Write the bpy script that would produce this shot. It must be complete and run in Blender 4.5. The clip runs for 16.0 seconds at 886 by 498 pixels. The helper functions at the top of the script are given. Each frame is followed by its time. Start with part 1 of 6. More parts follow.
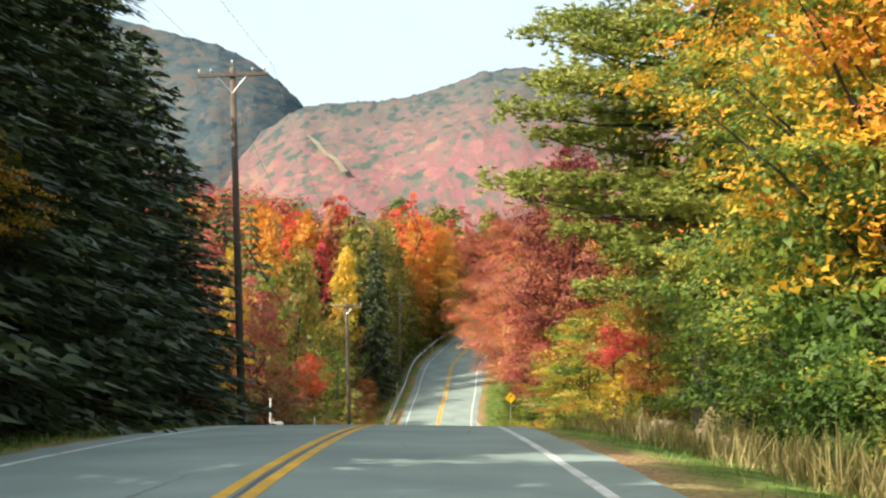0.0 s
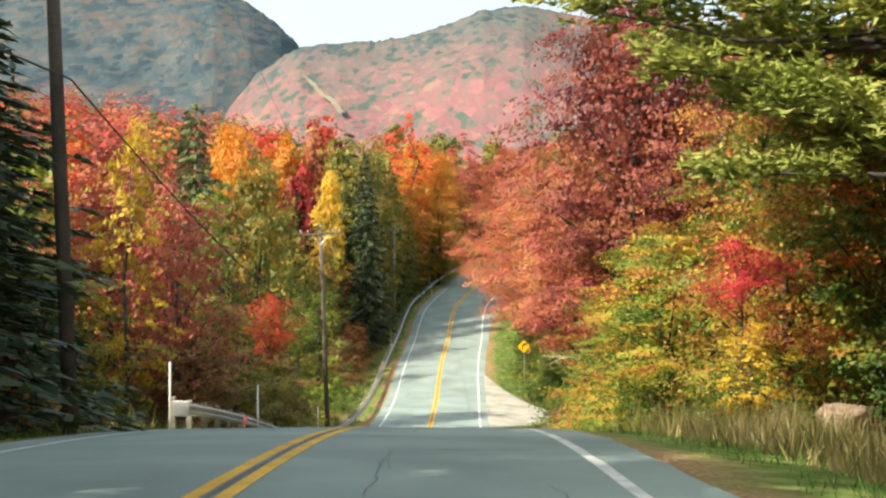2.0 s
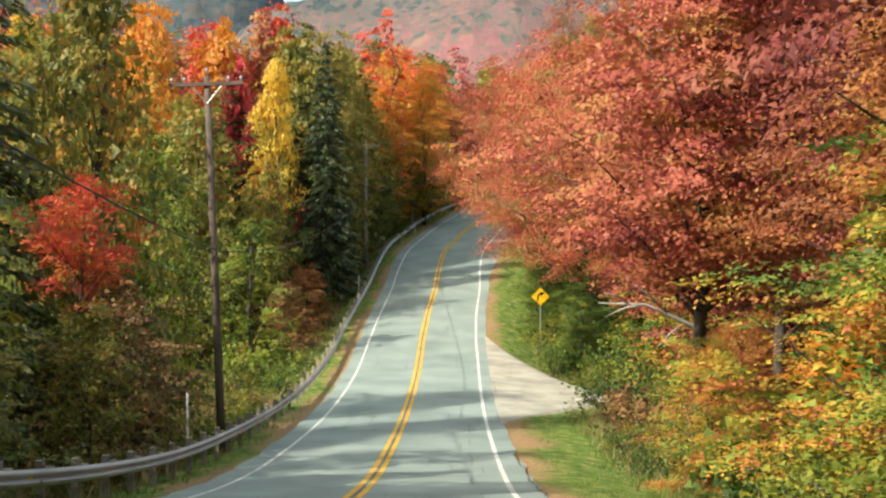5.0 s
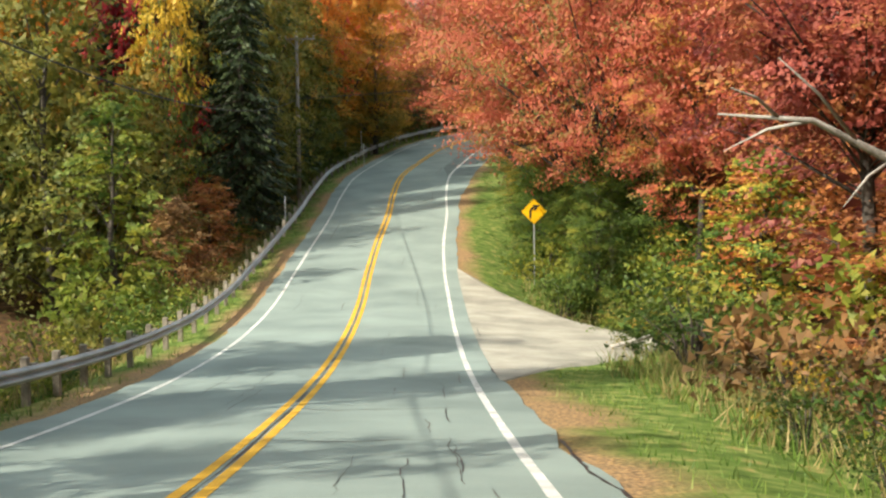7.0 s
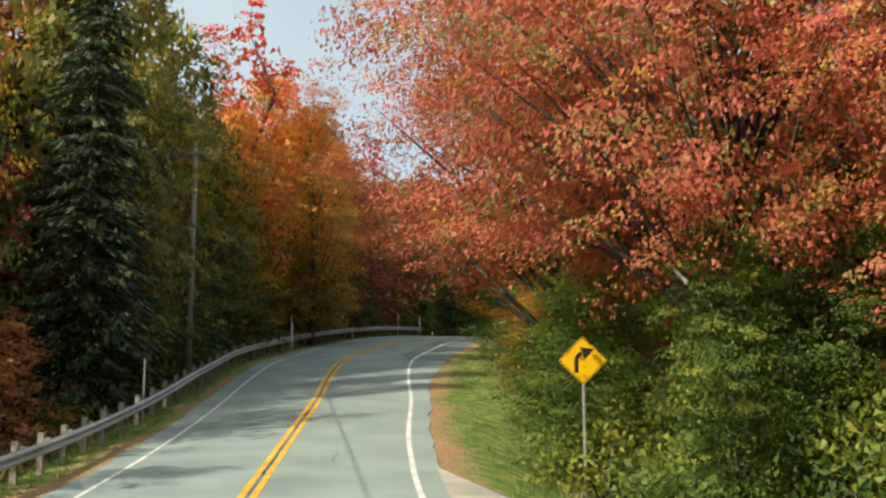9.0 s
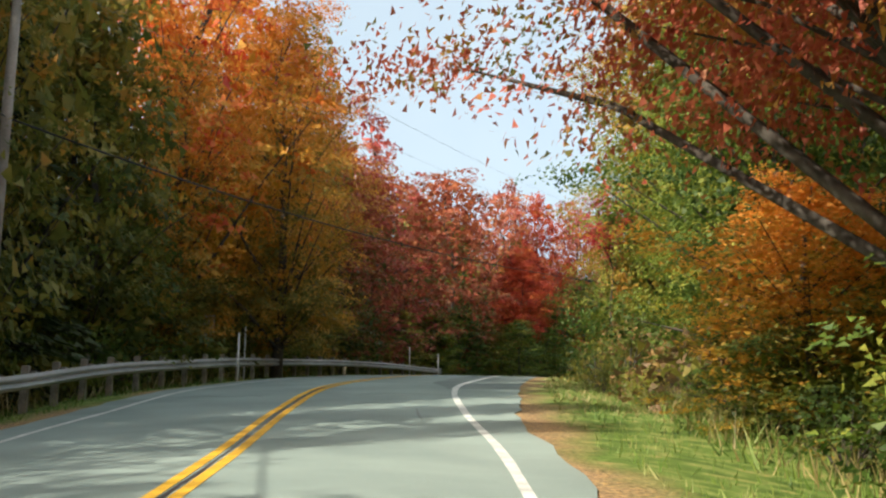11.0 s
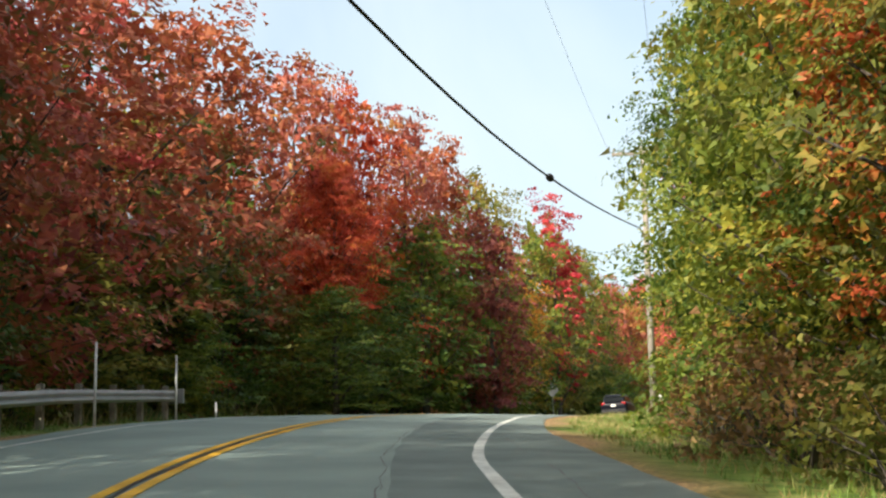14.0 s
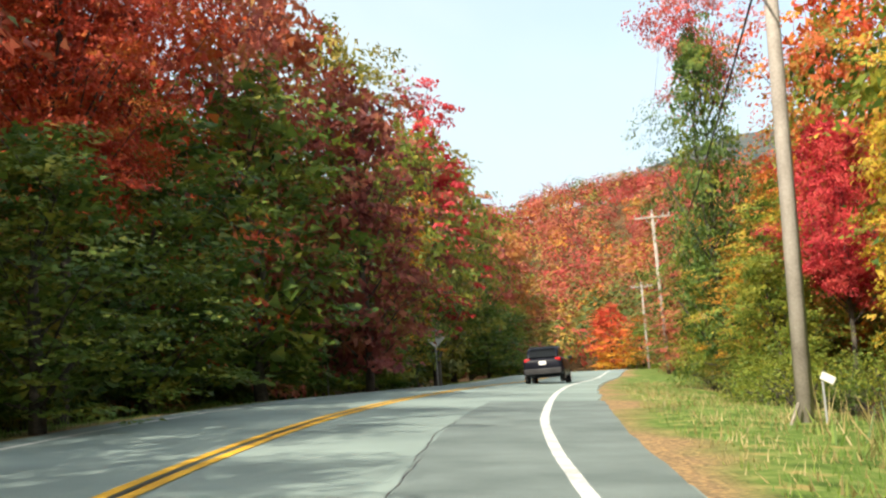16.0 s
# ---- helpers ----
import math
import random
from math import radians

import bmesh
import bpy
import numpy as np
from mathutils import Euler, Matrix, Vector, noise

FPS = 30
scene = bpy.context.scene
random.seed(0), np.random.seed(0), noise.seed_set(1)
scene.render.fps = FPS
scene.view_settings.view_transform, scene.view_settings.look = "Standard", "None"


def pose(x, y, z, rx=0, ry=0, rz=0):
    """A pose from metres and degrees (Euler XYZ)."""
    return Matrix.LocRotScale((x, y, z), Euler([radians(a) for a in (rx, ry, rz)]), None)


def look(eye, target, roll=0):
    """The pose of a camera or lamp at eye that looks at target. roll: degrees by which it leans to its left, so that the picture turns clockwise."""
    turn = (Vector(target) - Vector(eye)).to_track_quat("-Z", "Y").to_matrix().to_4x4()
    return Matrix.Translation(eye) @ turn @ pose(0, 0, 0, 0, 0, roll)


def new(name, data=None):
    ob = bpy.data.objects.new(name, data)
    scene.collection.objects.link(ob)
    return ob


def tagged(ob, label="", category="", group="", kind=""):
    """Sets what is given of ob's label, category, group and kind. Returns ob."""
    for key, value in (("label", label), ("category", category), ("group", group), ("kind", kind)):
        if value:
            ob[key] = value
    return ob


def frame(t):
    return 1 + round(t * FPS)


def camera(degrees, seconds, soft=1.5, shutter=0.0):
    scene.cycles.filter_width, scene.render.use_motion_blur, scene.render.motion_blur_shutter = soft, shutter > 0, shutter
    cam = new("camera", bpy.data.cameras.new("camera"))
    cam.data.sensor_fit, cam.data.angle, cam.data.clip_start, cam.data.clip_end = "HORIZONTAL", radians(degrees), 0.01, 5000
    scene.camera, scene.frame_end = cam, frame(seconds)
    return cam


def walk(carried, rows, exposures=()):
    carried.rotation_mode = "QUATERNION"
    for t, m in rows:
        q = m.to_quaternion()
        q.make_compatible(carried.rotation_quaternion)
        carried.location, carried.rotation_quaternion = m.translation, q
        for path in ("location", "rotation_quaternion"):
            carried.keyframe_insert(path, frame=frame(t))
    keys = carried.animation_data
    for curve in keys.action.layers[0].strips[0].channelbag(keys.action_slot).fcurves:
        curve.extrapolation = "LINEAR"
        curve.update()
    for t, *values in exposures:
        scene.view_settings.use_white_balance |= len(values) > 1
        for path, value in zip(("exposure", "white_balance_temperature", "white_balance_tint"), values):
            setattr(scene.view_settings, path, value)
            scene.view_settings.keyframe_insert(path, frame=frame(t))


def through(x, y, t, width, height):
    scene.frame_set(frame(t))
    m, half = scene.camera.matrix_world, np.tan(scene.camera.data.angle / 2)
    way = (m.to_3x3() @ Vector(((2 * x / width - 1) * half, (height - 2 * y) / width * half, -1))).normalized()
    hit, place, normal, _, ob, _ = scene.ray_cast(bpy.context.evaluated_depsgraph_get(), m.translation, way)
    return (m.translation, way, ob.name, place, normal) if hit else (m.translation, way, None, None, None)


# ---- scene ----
PATH = [
    (0.0, pose(0.000, 0.000, 1.256, 92.89, -0.21, -1.01)),
    (0.5, pose(-0.008, 4.984, 1.002, 90.94, -0.34, -2.07)),
    (1.0, pose(0.048, 9.930, 0.816, 91.82, 0.03, -1.75)),
    (1.5, pose(0.113, 14.820, 0.557, 92.22, -0.17, -0.98)),
    (2.0, pose(0.211, 19.665, 0.249, 90.11, 0.08, -1.03)),
    (2.5, pose(0.336, 24.506, -0.105, 90.74, 0.38, -1.04)),
    (3.0, pose(0.492, 29.428, -0.491, 90.35, -0.03, -0.79)),
    (3.5, pose(0.638, 34.437, -0.950, 89.97, -0.38, -0.76)),
    (4.0, pose(0.770, 39.506, -1.549, 90.07, -0.29, -0.91)),
    (4.2, pose(0.821, 41.549, -1.833, 89.55, -0.16, -1.06)),
    (4.7, pose(0.939, 46.704, -2.605, 88.59, -0.05, -1.40)),
    (5.2, pose(1.061, 51.950, -3.453, 88.20, -0.07, -1.71)),
    (5.7, pose(1.219, 57.317, -4.414, 88.25, -0.08, -2.02)),
    (6.3, pose(1.490, 63.962, -5.770, 88.77, 0.29, -2.44)),
    (6.5, pose(1.602, 66.238, -6.266, 88.99, 0.57, -2.60)),
    (7.0, pose(1.904, 72.086, -7.527, 87.07, 0.70, -3.59)),
    (7.5, pose(2.185, 78.222, -8.608, 85.27, 0.52, -4.34)),
    (8.0, pose(2.429, 84.636, -9.425, 90.09, 0.30, -4.95)),
    (8.5, pose(2.694, 91.201, -10.116, 96.41, 0.32, -5.93)),
    (9.0, pose(3.007, 97.911, -10.638, 99.49, 0.13, -6.10)),
    (9.5, pose(3.379, 104.808, -10.946, 99.40, -0.04, -6.19)),
    (9.7, pose(3.521, 107.626, -11.024, 99.84, -0.08, -6.09)),
    (10.2, pose(3.786, 114.795, -10.966, 100.56, -0.13, -6.10)),
    (10.7, pose(3.948, 122.278, -10.370, 102.05, -0.17, -6.17)),
    (11.2, pose(4.161, 129.859, -9.431, 103.53, -0.17, -6.41)),
    (11.8, pose(4.698, 138.780, -8.125, 104.22, -0.04, -7.00)),
    (12.0, pose(4.915, 141.696, -7.594, 103.67, 0.04, -7.62)),
    (12.5, pose(5.600, 148.941, -6.606, 103.49, 0.46, -8.88)),
    (13.0, pose(6.464, 156.032, -5.587, 105.07, 1.48, -10.88)),
    (13.5, pose(7.461, 162.925, -4.477, 103.54, 2.27, -15.10)),
    (14.0, pose(8.683, 169.646, -3.502, 102.10, 2.27, -18.66)),
    (14.5, pose(10.264, 176.233, -2.620, 102.61, 2.18, -20.17)),
    (15.0, pose(12.212, 182.742, -1.831, 101.22, 2.51, -21.07)),
    (15.5, pose(14.527, 189.208, -1.068, 97.90, 3.38, -23.49)),
    (16.0, pose(17.227, 195.598, -0.377, 98.64, 4.01, -26.68)),
]
ROAD = [
    (-1.2, -120, 3.6), (-1.4, -60, 2.2), (-1.55, -25, 1), (-1.65, 0, 0),
    (-1.7, 12.02, -0.54), (-1.59, 24.05, -1.32), (-1.33, 36.05, -2.38), (-1.11, 48.05, -4.06),
    (-0.83, 60.09, -6.2), (-0.4, 70.11, -8.35), (-0.02, 80.09, -10.07), (0.34, 90.1, -11.16),
    (0.71, 100.13, -11.95), (1.11, 110.1, -12.27), (1.45, 118.04, -12.05), (1.76, 126.05, -11.35),
    (2.23, 134.13, -10.37), (2.95, 142.18, -9.01), (3.45, 150.26, -7.75), (4.27, 158.33, -6.44),
    (5.91, 166.38, -5.28), (7.66, 174.51, -4.19), (9.85, 182.67, -3.13), (12.57, 190.86, -2.25),
    (15.34, 197.97, -1.55), (19.22, 206.3, -0.83), (26.38, 218, 0.03), (39.12, 236.5, 0.98),
    (53.95, 255.5, 1.9), (71.01, 278, 3.25), (92.01, 304, 4.05), (125.01, 340, 5.15),
    (175.01, 392, 6.65),
]
# fall of the carriageway to the right, metres in a metre, by y
CROSSFALL = [(60, 0), (120, 0), (150, -0.015), (165, 0.011), (180, 0.019), (195, 0.057), (225, 0.055), (245, 0.044), (262, 0.037), (300, 0)]
cam = camera(42.0, 16.0, soft=2.3)
walk(cam, PATH, [
    (0.0, 1.1, 6850, 7), (0.5, 1.05, 6850, 7), (1.0, 1.3, 6850, 7), (1.5, 1.18, 6850, 7), (2.0, 1.2, 6850, 7), (3.0, 1.18, 6850, 7),
    (3.5, 1.1, 6850, 7), (4.2, 0.97, 6850, 7), (7.0, 0.92, 6850, 7), (8.5, 0.6, 6850, 7), (9.6, 0.55, 6850, 7), (12.0, 1.06, 6850, 7), (12.5, 1.02, 6850, 7),
    (13.0, 0.92, 6850, 7), (14.0, 0.92, 6850, 7), (15.0, 0.86, 6850, 7), (15.5, 0.84, 6850, 7), (16.0, 0.97, 6850, 7),
])

# ---- light ----
SUN_AZ, SUN_EL = radians(238), radians(37)      # compass bearing of the sun from +y, clockwise
world = bpy.data.worlds.new("sky")
scene.world = world
world.use_nodes = True
wn, wl = world.node_tree.nodes, world.node_tree.links
sky = wn.new("ShaderNodeTexSky")
sky.sky_type, sky.sun_disc = "NISHITA", False
sky.sun_elevation, sky.sun_rotation = SUN_EL, SUN_AZ
sky.air_density, sky.dust_density, sky.ozone_density = 1.0, 5.0, 0.6
veil = wn.new("ShaderNodeMix")                    # thin high cloud over the whole sky
veil.data_type = "RGBA"
cirrus, thick = wn.new("ShaderNodeTexNoise"), wn.new("ShaderNodeMapRange")
cirrus.inputs["Scale"].default_value, cirrus.inputs["Detail"].default_value, cirrus.inputs["Distortion"].default_value = 2.2, 7, 0.6
thick.inputs["From Min"].default_value, thick.inputs["From Max"].default_value = 0.38, 0.62
thick.inputs["To Min"].default_value, thick.inputs["To Max"].default_value = 0.36, 0.84
wl.new(cirrus.outputs["Fac"], thick.inputs["Value"])
wl.new(thick.outputs[0], veil.inputs[0])
wl.new(sky.outputs[0], veil.inputs[6])
veil.inputs[7].default_value = (2.5, 2.95, 3.2, 1.0)
wl.new(veil.outputs[2], wn["Background"].inputs["Color"])
wn["Background"].inputs["Strength"].default_value = 0.185
sun = new("sun", bpy.data.lights.new("sun", "SUN"))
sun.data.energy, sun.data.angle, sun.data.color = 4.0, radians(0.6), (1.0, 0.93, 0.82)
sun.matrix_world = look((0, 0, 60), (-60 * math.sin(SUN_AZ) / math.tan(SUN_EL), -60 * math.cos(SUN_AZ) / math.tan(SUN_EL), 0))

# ---- materials ----
def rgb(c):
    return (*c, 1.0)


def material(name, dark, light, scale=8.0, fine=60.0, rough=0.8, bump=0.3, metal=0.0, spec=0.3, distort=0.3):
    """Two-scale noise colour with fine relief."""
    m = bpy.data.materials.new(name)
    m.use_nodes = True
    n, l = m.node_tree.nodes, m.node_tree.links
    p = n["Principled BSDF"]
    co = n.new("ShaderNodeTexCoord")
    a, b = n.new("ShaderNodeTexNoise"), n.new("ShaderNodeTexNoise")
    a.inputs["Scale"].default_value, b.inputs["Scale"].default_value = scale, fine
    a.inputs["Detail"].default_value, b.inputs["Detail"].default_value = 4, 3
    a.inputs["Distortion"].default_value = distort
    for t in (a, b):
        l.new(co.outputs["Object"], t.inputs["Vector"])
    mix = n.new("ShaderNodeMath")
    mix.operation = "MULTIPLY_ADD"
    l.new(b.outputs["Fac"], mix.inputs[0])
    mix.inputs[1].default_value = 0.5
    l.new(a.outputs["Fac"], mix.inputs[2])
    ramp = n.new("ShaderNodeValToRGB")
    ramp.color_ramp.elements[0].position, ramp.color_ramp.elements[1].position = 0.5, 0.98
    ramp.color_ramp.elements[0].color, ramp.color_ramp.elements[1].color = rgb(dark), rgb(light)
    l.new(mix.outputs[0], ramp.inputs["Fac"])
    l.new(ramp.outputs["Color"], p.inputs["Base Color"])
    p.inputs["Roughness"].default_value, p.inputs["Metallic"].default_value = rough, metal
    p.inputs["Specular IOR Level"].default_value = spec
    bp = n.new("ShaderNodeBump")
    bp.inputs["Strength"].default_value, bp.inputs["Distance"].default_value = bump, 0.02
    l.new(mix.outputs[0], bp.inputs["Height"])
    l.new(bp.outputs["Normal"], p.inputs["Normal"])
    return m


def foliage(name, cols, through=0.38, spread=0.12, rise=0.0, patchy=0.55, grain=0.2):
    """Leaves: colours drawn per leaf, drifting over the crown in patches, partly see-through to light; rise: how much further the upper leaves have turned, per metre."""
    m = bpy.data.materials.new(name)
    m.use_nodes = True
    n, l = m.node_tree.nodes, m.node_tree.links
    p = n["Principled BSDF"]
    geo, co, obj = n.new("ShaderNodeNewGeometry"), n.new("ShaderNodeTexCoord"), n.new("ShaderNodeObjectInfo")
    shift = n.new("ShaderNodeVectorMath")
    shift.operation = "ADD"
    l.new(co.outputs["Object"], shift.inputs[0])
    off = n.new("ShaderNodeMath")
    off.operation = "MULTIPLY"
    l.new(obj.outputs["Random"], off.inputs[0])
    off.inputs[1].default_value = 37.0
    l.new(off.outputs[0], shift.inputs[1])
    patch = n.new("ShaderNodeTexNoise")
    patch.inputs["Scale"].default_value, patch.inputs["Detail"].default_value = patchy, 3
    squeeze = n.new("ShaderNodeMapping")
    squeeze.inputs["Scale"].default_value = (1.0, 1.0, 2.2)
    l.new(shift.outputs[0], squeeze.inputs["Vector"])
    l.new(squeeze.outputs[0], patch.inputs["Vector"])
    f = n.new("ShaderNodeMath")
    f.operation = "MULTIPLY_ADD"
    l.new(geo.outputs["Random Per Island"], f.inputs[0])
    f.inputs[1].default_value = grain
    g = n.new("ShaderNodeMath")
    g.operation = "MULTIPLY_ADD"
    l.new(patch.outputs["Fac"], g.inputs[0])
    g.inputs[1].default_value, g.inputs[2].default_value = 2.9, -1.05
    l.new(g.outputs[0], f.inputs[2])
    h = n.new("ShaderNodeMath")
    h.operation = "MULTIPLY_ADD"
    l.new(obj.outputs["Random"], h.inputs[0])
    h.inputs[1].default_value = spread * 2
    l.new(f.outputs[0], h.inputs[2])
    k = n.new("ShaderNodeMath")
    k.operation = "SUBTRACT"
    l.new(h.outputs[0], k.inputs[0])
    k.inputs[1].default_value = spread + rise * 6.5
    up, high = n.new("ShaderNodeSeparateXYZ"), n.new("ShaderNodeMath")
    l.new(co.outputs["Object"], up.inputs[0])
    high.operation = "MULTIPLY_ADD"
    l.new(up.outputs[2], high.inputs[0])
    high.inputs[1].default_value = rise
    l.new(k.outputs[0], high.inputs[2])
    ramp = n.new("ShaderNodeValToRGB")
    while len(ramp.color_ramp.elements) < len(cols):
        ramp.color_ramp.elements.new(0.5)
    for i, c in enumerate(cols):
        ramp.color_ramp.elements[i].position = i / (len(cols) - 1)
        ramp.color_ramp.elements[i].color = rgb(c)
    l.new(high.outputs[0], ramp.inputs["Fac"])
    l.new(ramp.outputs["Color"], p.inputs["Base Color"])
    p.inputs["Roughness"].default_value = 0.55
    p.inputs["Specular IOR Level"].default_value = 0.35
    tr = n.new("ShaderNodeBsdfTranslucent")
    l.new(ramp.outputs["Color"], tr.inputs["Color"])
    ms = n.new("ShaderNodeMixShader")
    ms.inputs[0].default_value = through
    l.new(p.outputs[0], ms.inputs[1])
    l.new(tr.outputs[0], ms.inputs[2])
    l.new(ms.outputs[0], n["Material Output"].inputs["Surface"])
    return m


LEAF = {
    "red": foliage("leaves_red", [(0.16, 0.02, 0.012), (0.42, 0.05, 0.025), (0.55, 0.09, 0.03), (0.5, 0.16, 0.03)]),
    "pink": foliage("leaves_pink", [(0.3, 0.03, 0.04), (0.55, 0.09, 0.09), (0.6, 0.17, 0.12), (0.5, 0.2, 0.08)]),
    "orange": foliage("leaves_orange", [(0.3, 0.12, 0.02), (0.52, 0.17, 0.02), (0.62, 0.25, 0.03), (0.6, 0.35, 0.05)]),
    "rust": foliage("leaves_rust", [(0.2, 0.05, 0.045), (0.36, 0.085, 0.065), (0.46, 0.13, 0.085), (0.5, 0.18, 0.085), (0.44, 0.24, 0.07)]),
    "maple": foliage("leaves_red_orange", [(0.14, 0.15, 0.035), (0.3, 0.2, 0.05), (0.46, 0.12, 0.07), (0.5, 0.14, 0.075), (0.42, 0.075, 0.05), (0.5, 0.21, 0.06), (0.5, 0.3, 0.06)]),
    "gold": foliage("leaves_gold", [(0.06, 0.11, 0.02), (0.14, 0.18, 0.03), (0.56, 0.34, 0.035), (0.66, 0.4, 0.045), (0.64, 0.3, 0.04), (0.55, 0.14, 0.04)], spread=0.05),
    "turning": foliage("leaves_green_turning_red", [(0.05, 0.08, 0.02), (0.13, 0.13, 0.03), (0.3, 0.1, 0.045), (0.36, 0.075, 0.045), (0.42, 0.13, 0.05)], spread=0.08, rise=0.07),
    "maroon": foliage("leaves_maroon", [(0.13, 0.03, 0.03), (0.24, 0.058, 0.05), (0.32, 0.095, 0.06), (0.38, 0.16, 0.07)]),
    "yellow": foliage("leaves_yellow", [(0.28, 0.25, 0.04), (0.55, 0.36, 0.03), (0.66, 0.46, 0.05), (0.6, 0.4, 0.06)]),
    "lime": foliage("leaves_yellow_green", [(0.06, 0.11, 0.02), (0.14, 0.2, 0.03), (0.24, 0.28, 0.042), (0.38, 0.35, 0.05)], through=0.46),
    "green": foliage("leaves_green", [(0.035, 0.075, 0.015), (0.08, 0.14, 0.025), (0.14, 0.2, 0.03), (0.28, 0.28, 0.04)]),
    "olive": foliage("leaves_olive", [(0.07, 0.09, 0.02), (0.16, 0.175, 0.035), (0.27, 0.25, 0.05), (0.38, 0.28, 0.06)], through=0.46, rise=0.02),
    "brown": foliage("leaves_brown", [(0.09, 0.06, 0.03), (0.2, 0.12, 0.05), (0.32, 0.17, 0.07), (0.38, 0.25, 0.09)]),
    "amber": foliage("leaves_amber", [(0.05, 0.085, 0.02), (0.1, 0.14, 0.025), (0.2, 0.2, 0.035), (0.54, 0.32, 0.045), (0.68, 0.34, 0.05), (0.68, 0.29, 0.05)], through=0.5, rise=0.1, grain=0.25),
    "honey": foliage("leaves_honey", [(0.07, 0.1, 0.02), (0.12, 0.15, 0.03), (0.22, 0.21, 0.04), (0.34, 0.27, 0.05), (0.54, 0.28, 0.05)], through=0.48, rise=0.05),
    "sunset": foliage("leaves_orange_over_olive", [(0.15, 0.15, 0.03), (0.32, 0.24, 0.045), (0.58, 0.31, 0.05), (0.72, 0.35, 0.055), (0.72, 0.26, 0.05)], through=0.5, rise=0.06, grain=0.25),
    "mixed": foliage("leaves_green_gold", [(0.06, 0.12, 0.02), (0.13, 0.21, 0.035), (0.2, 0.27, 0.04), (0.66, 0.4, 0.035), (0.72, 0.36, 0.035), (0.68, 0.22, 0.04)], spread=0.05, rise=0.085, patchy=0.42, grain=0.1),
    "flame": foliage("leaves_green_flame", [(0.05, 0.1, 0.02), (0.12, 0.18, 0.03), (0.24, 0.26, 0.04), (0.52, 0.16, 0.04), (0.55, 0.1, 0.04)], spread=0.05, rise=0.04),
    "crimson": foliage("leaves_crimson", [(0.22, 0.012, 0.02), (0.42, 0.025, 0.04), (0.58, 0.05, 0.06), (0.62, 0.1, 0.08)], grain=0.3),
    "ember": foliage("leaves_red_over_orange", [(0.55, 0.33, 0.04), (0.62, 0.27, 0.035), (0.64, 0.16, 0.035), (0.6, 0.085, 0.045)], rise=0.1, grain=0.25),
    "russet": foliage("leaves_russet", [(0.14, 0.055, 0.03), (0.29, 0.11, 0.045), (0.4, 0.16, 0.055), (0.48, 0.18, 0.055), (0.44, 0.26, 0.07)], grain=0.3),
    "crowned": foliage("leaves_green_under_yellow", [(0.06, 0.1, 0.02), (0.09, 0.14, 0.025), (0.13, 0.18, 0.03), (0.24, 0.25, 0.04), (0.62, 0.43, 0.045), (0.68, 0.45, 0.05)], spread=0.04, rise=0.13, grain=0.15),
    "harlequin": foliage("leaves_green_red_yellow", [(0.07, 0.13, 0.025), (0.13, 0.22, 0.035), (0.22, 0.3, 0.045), (0.5, 0.4, 0.055), (0.55, 0.3, 0.05), (0.5, 0.13, 0.06), (0.42, 0.17, 0.07)], spread=0.1, patchy=0.5, grain=0.12),
    "spruce": foliage("needles_olive", [(0.06, 0.08, 0.03), (0.1, 0.125, 0.045), (0.17, 0.19, 0.07)], 0.2),
    "fir": foliage("needles_dark", [(0.022, 0.038, 0.015), (0.04, 0.064, 0.022), (0.075, 0.1, 0.03)], 0.15),
    "pine": foliage("needles_pine", [(0.13, 0.17, 0.035), (0.26, 0.3, 0.06), (0.42, 0.43, 0.12)], 0.3),
}
# the same colours for woods far off, where each crown is of one tone
FAR = {
    "red": foliage("far_leaves_red", [(0.32, 0.045, 0.045), (0.48, 0.07, 0.06), (0.54, 0.095, 0.07), (0.54, 0.15, 0.08)], patchy=0.1, grain=0.04),
    "orange": foliage("far_leaves_orange", [(0.44, 0.14, 0.03), (0.6, 0.2, 0.04), (0.64, 0.28, 0.05)], patchy=0.1, grain=0.04),
    "rust": foliage("far_leaves_rust", [(0.24, 0.07, 0.055), (0.4, 0.11, 0.07), (0.48, 0.15, 0.085), (0.42, 0.23, 0.08)], patchy=0.1, grain=0.04),
    "olive": foliage("far_leaves_olive", [(0.1, 0.12, 0.03), (0.22, 0.21, 0.05), (0.34, 0.25, 0.06), (0.44, 0.24, 0.06)], patchy=0.1, grain=0.04),
    "amber": foliage("far_leaves_amber", [(0.2, 0.18, 0.04), (0.42, 0.26, 0.05), (0.56, 0.3, 0.05)], patchy=0.1, grain=0.04),
    "green": foliage("far_leaves_green", [(0.05, 0.09, 0.025), (0.1, 0.15, 0.04), (0.2, 0.22, 0.05)], patchy=0.1, grain=0.04),
    "maroon": foliage("far_leaves_maroon", [(0.22, 0.05, 0.04), (0.36, 0.09, 0.055), (0.46, 0.16, 0.07)], patchy=0.1, grain=0.04),
}
ASPHALT = material("asphalt_worn", (0.16, 0.205, 0.19), (0.27, 0.335, 0.305), 0.35, 90, 0.85, 0.15)
PATCHED = material("asphalt_patch", (0.1, 0.127, 0.121), (0.185, 0.225, 0.212), 0.8, 90, 0.85, 0.2)
WHITE = material("line_white", (0.36, 0.37, 0.35), (0.74, 0.75, 0.71), 2.5, 40, 0.7, 0.1)
YELLOW = material("line_yellow", (0.5, 0.27, 0.02), (0.78, 0.45, 0.035), 1.5, 40, 0.7, 0.1)
TAR = material("tar_seal", (0.015, 0.014, 0.013), (0.05, 0.04, 0.035), 3, 40, 0.5, 0.1)
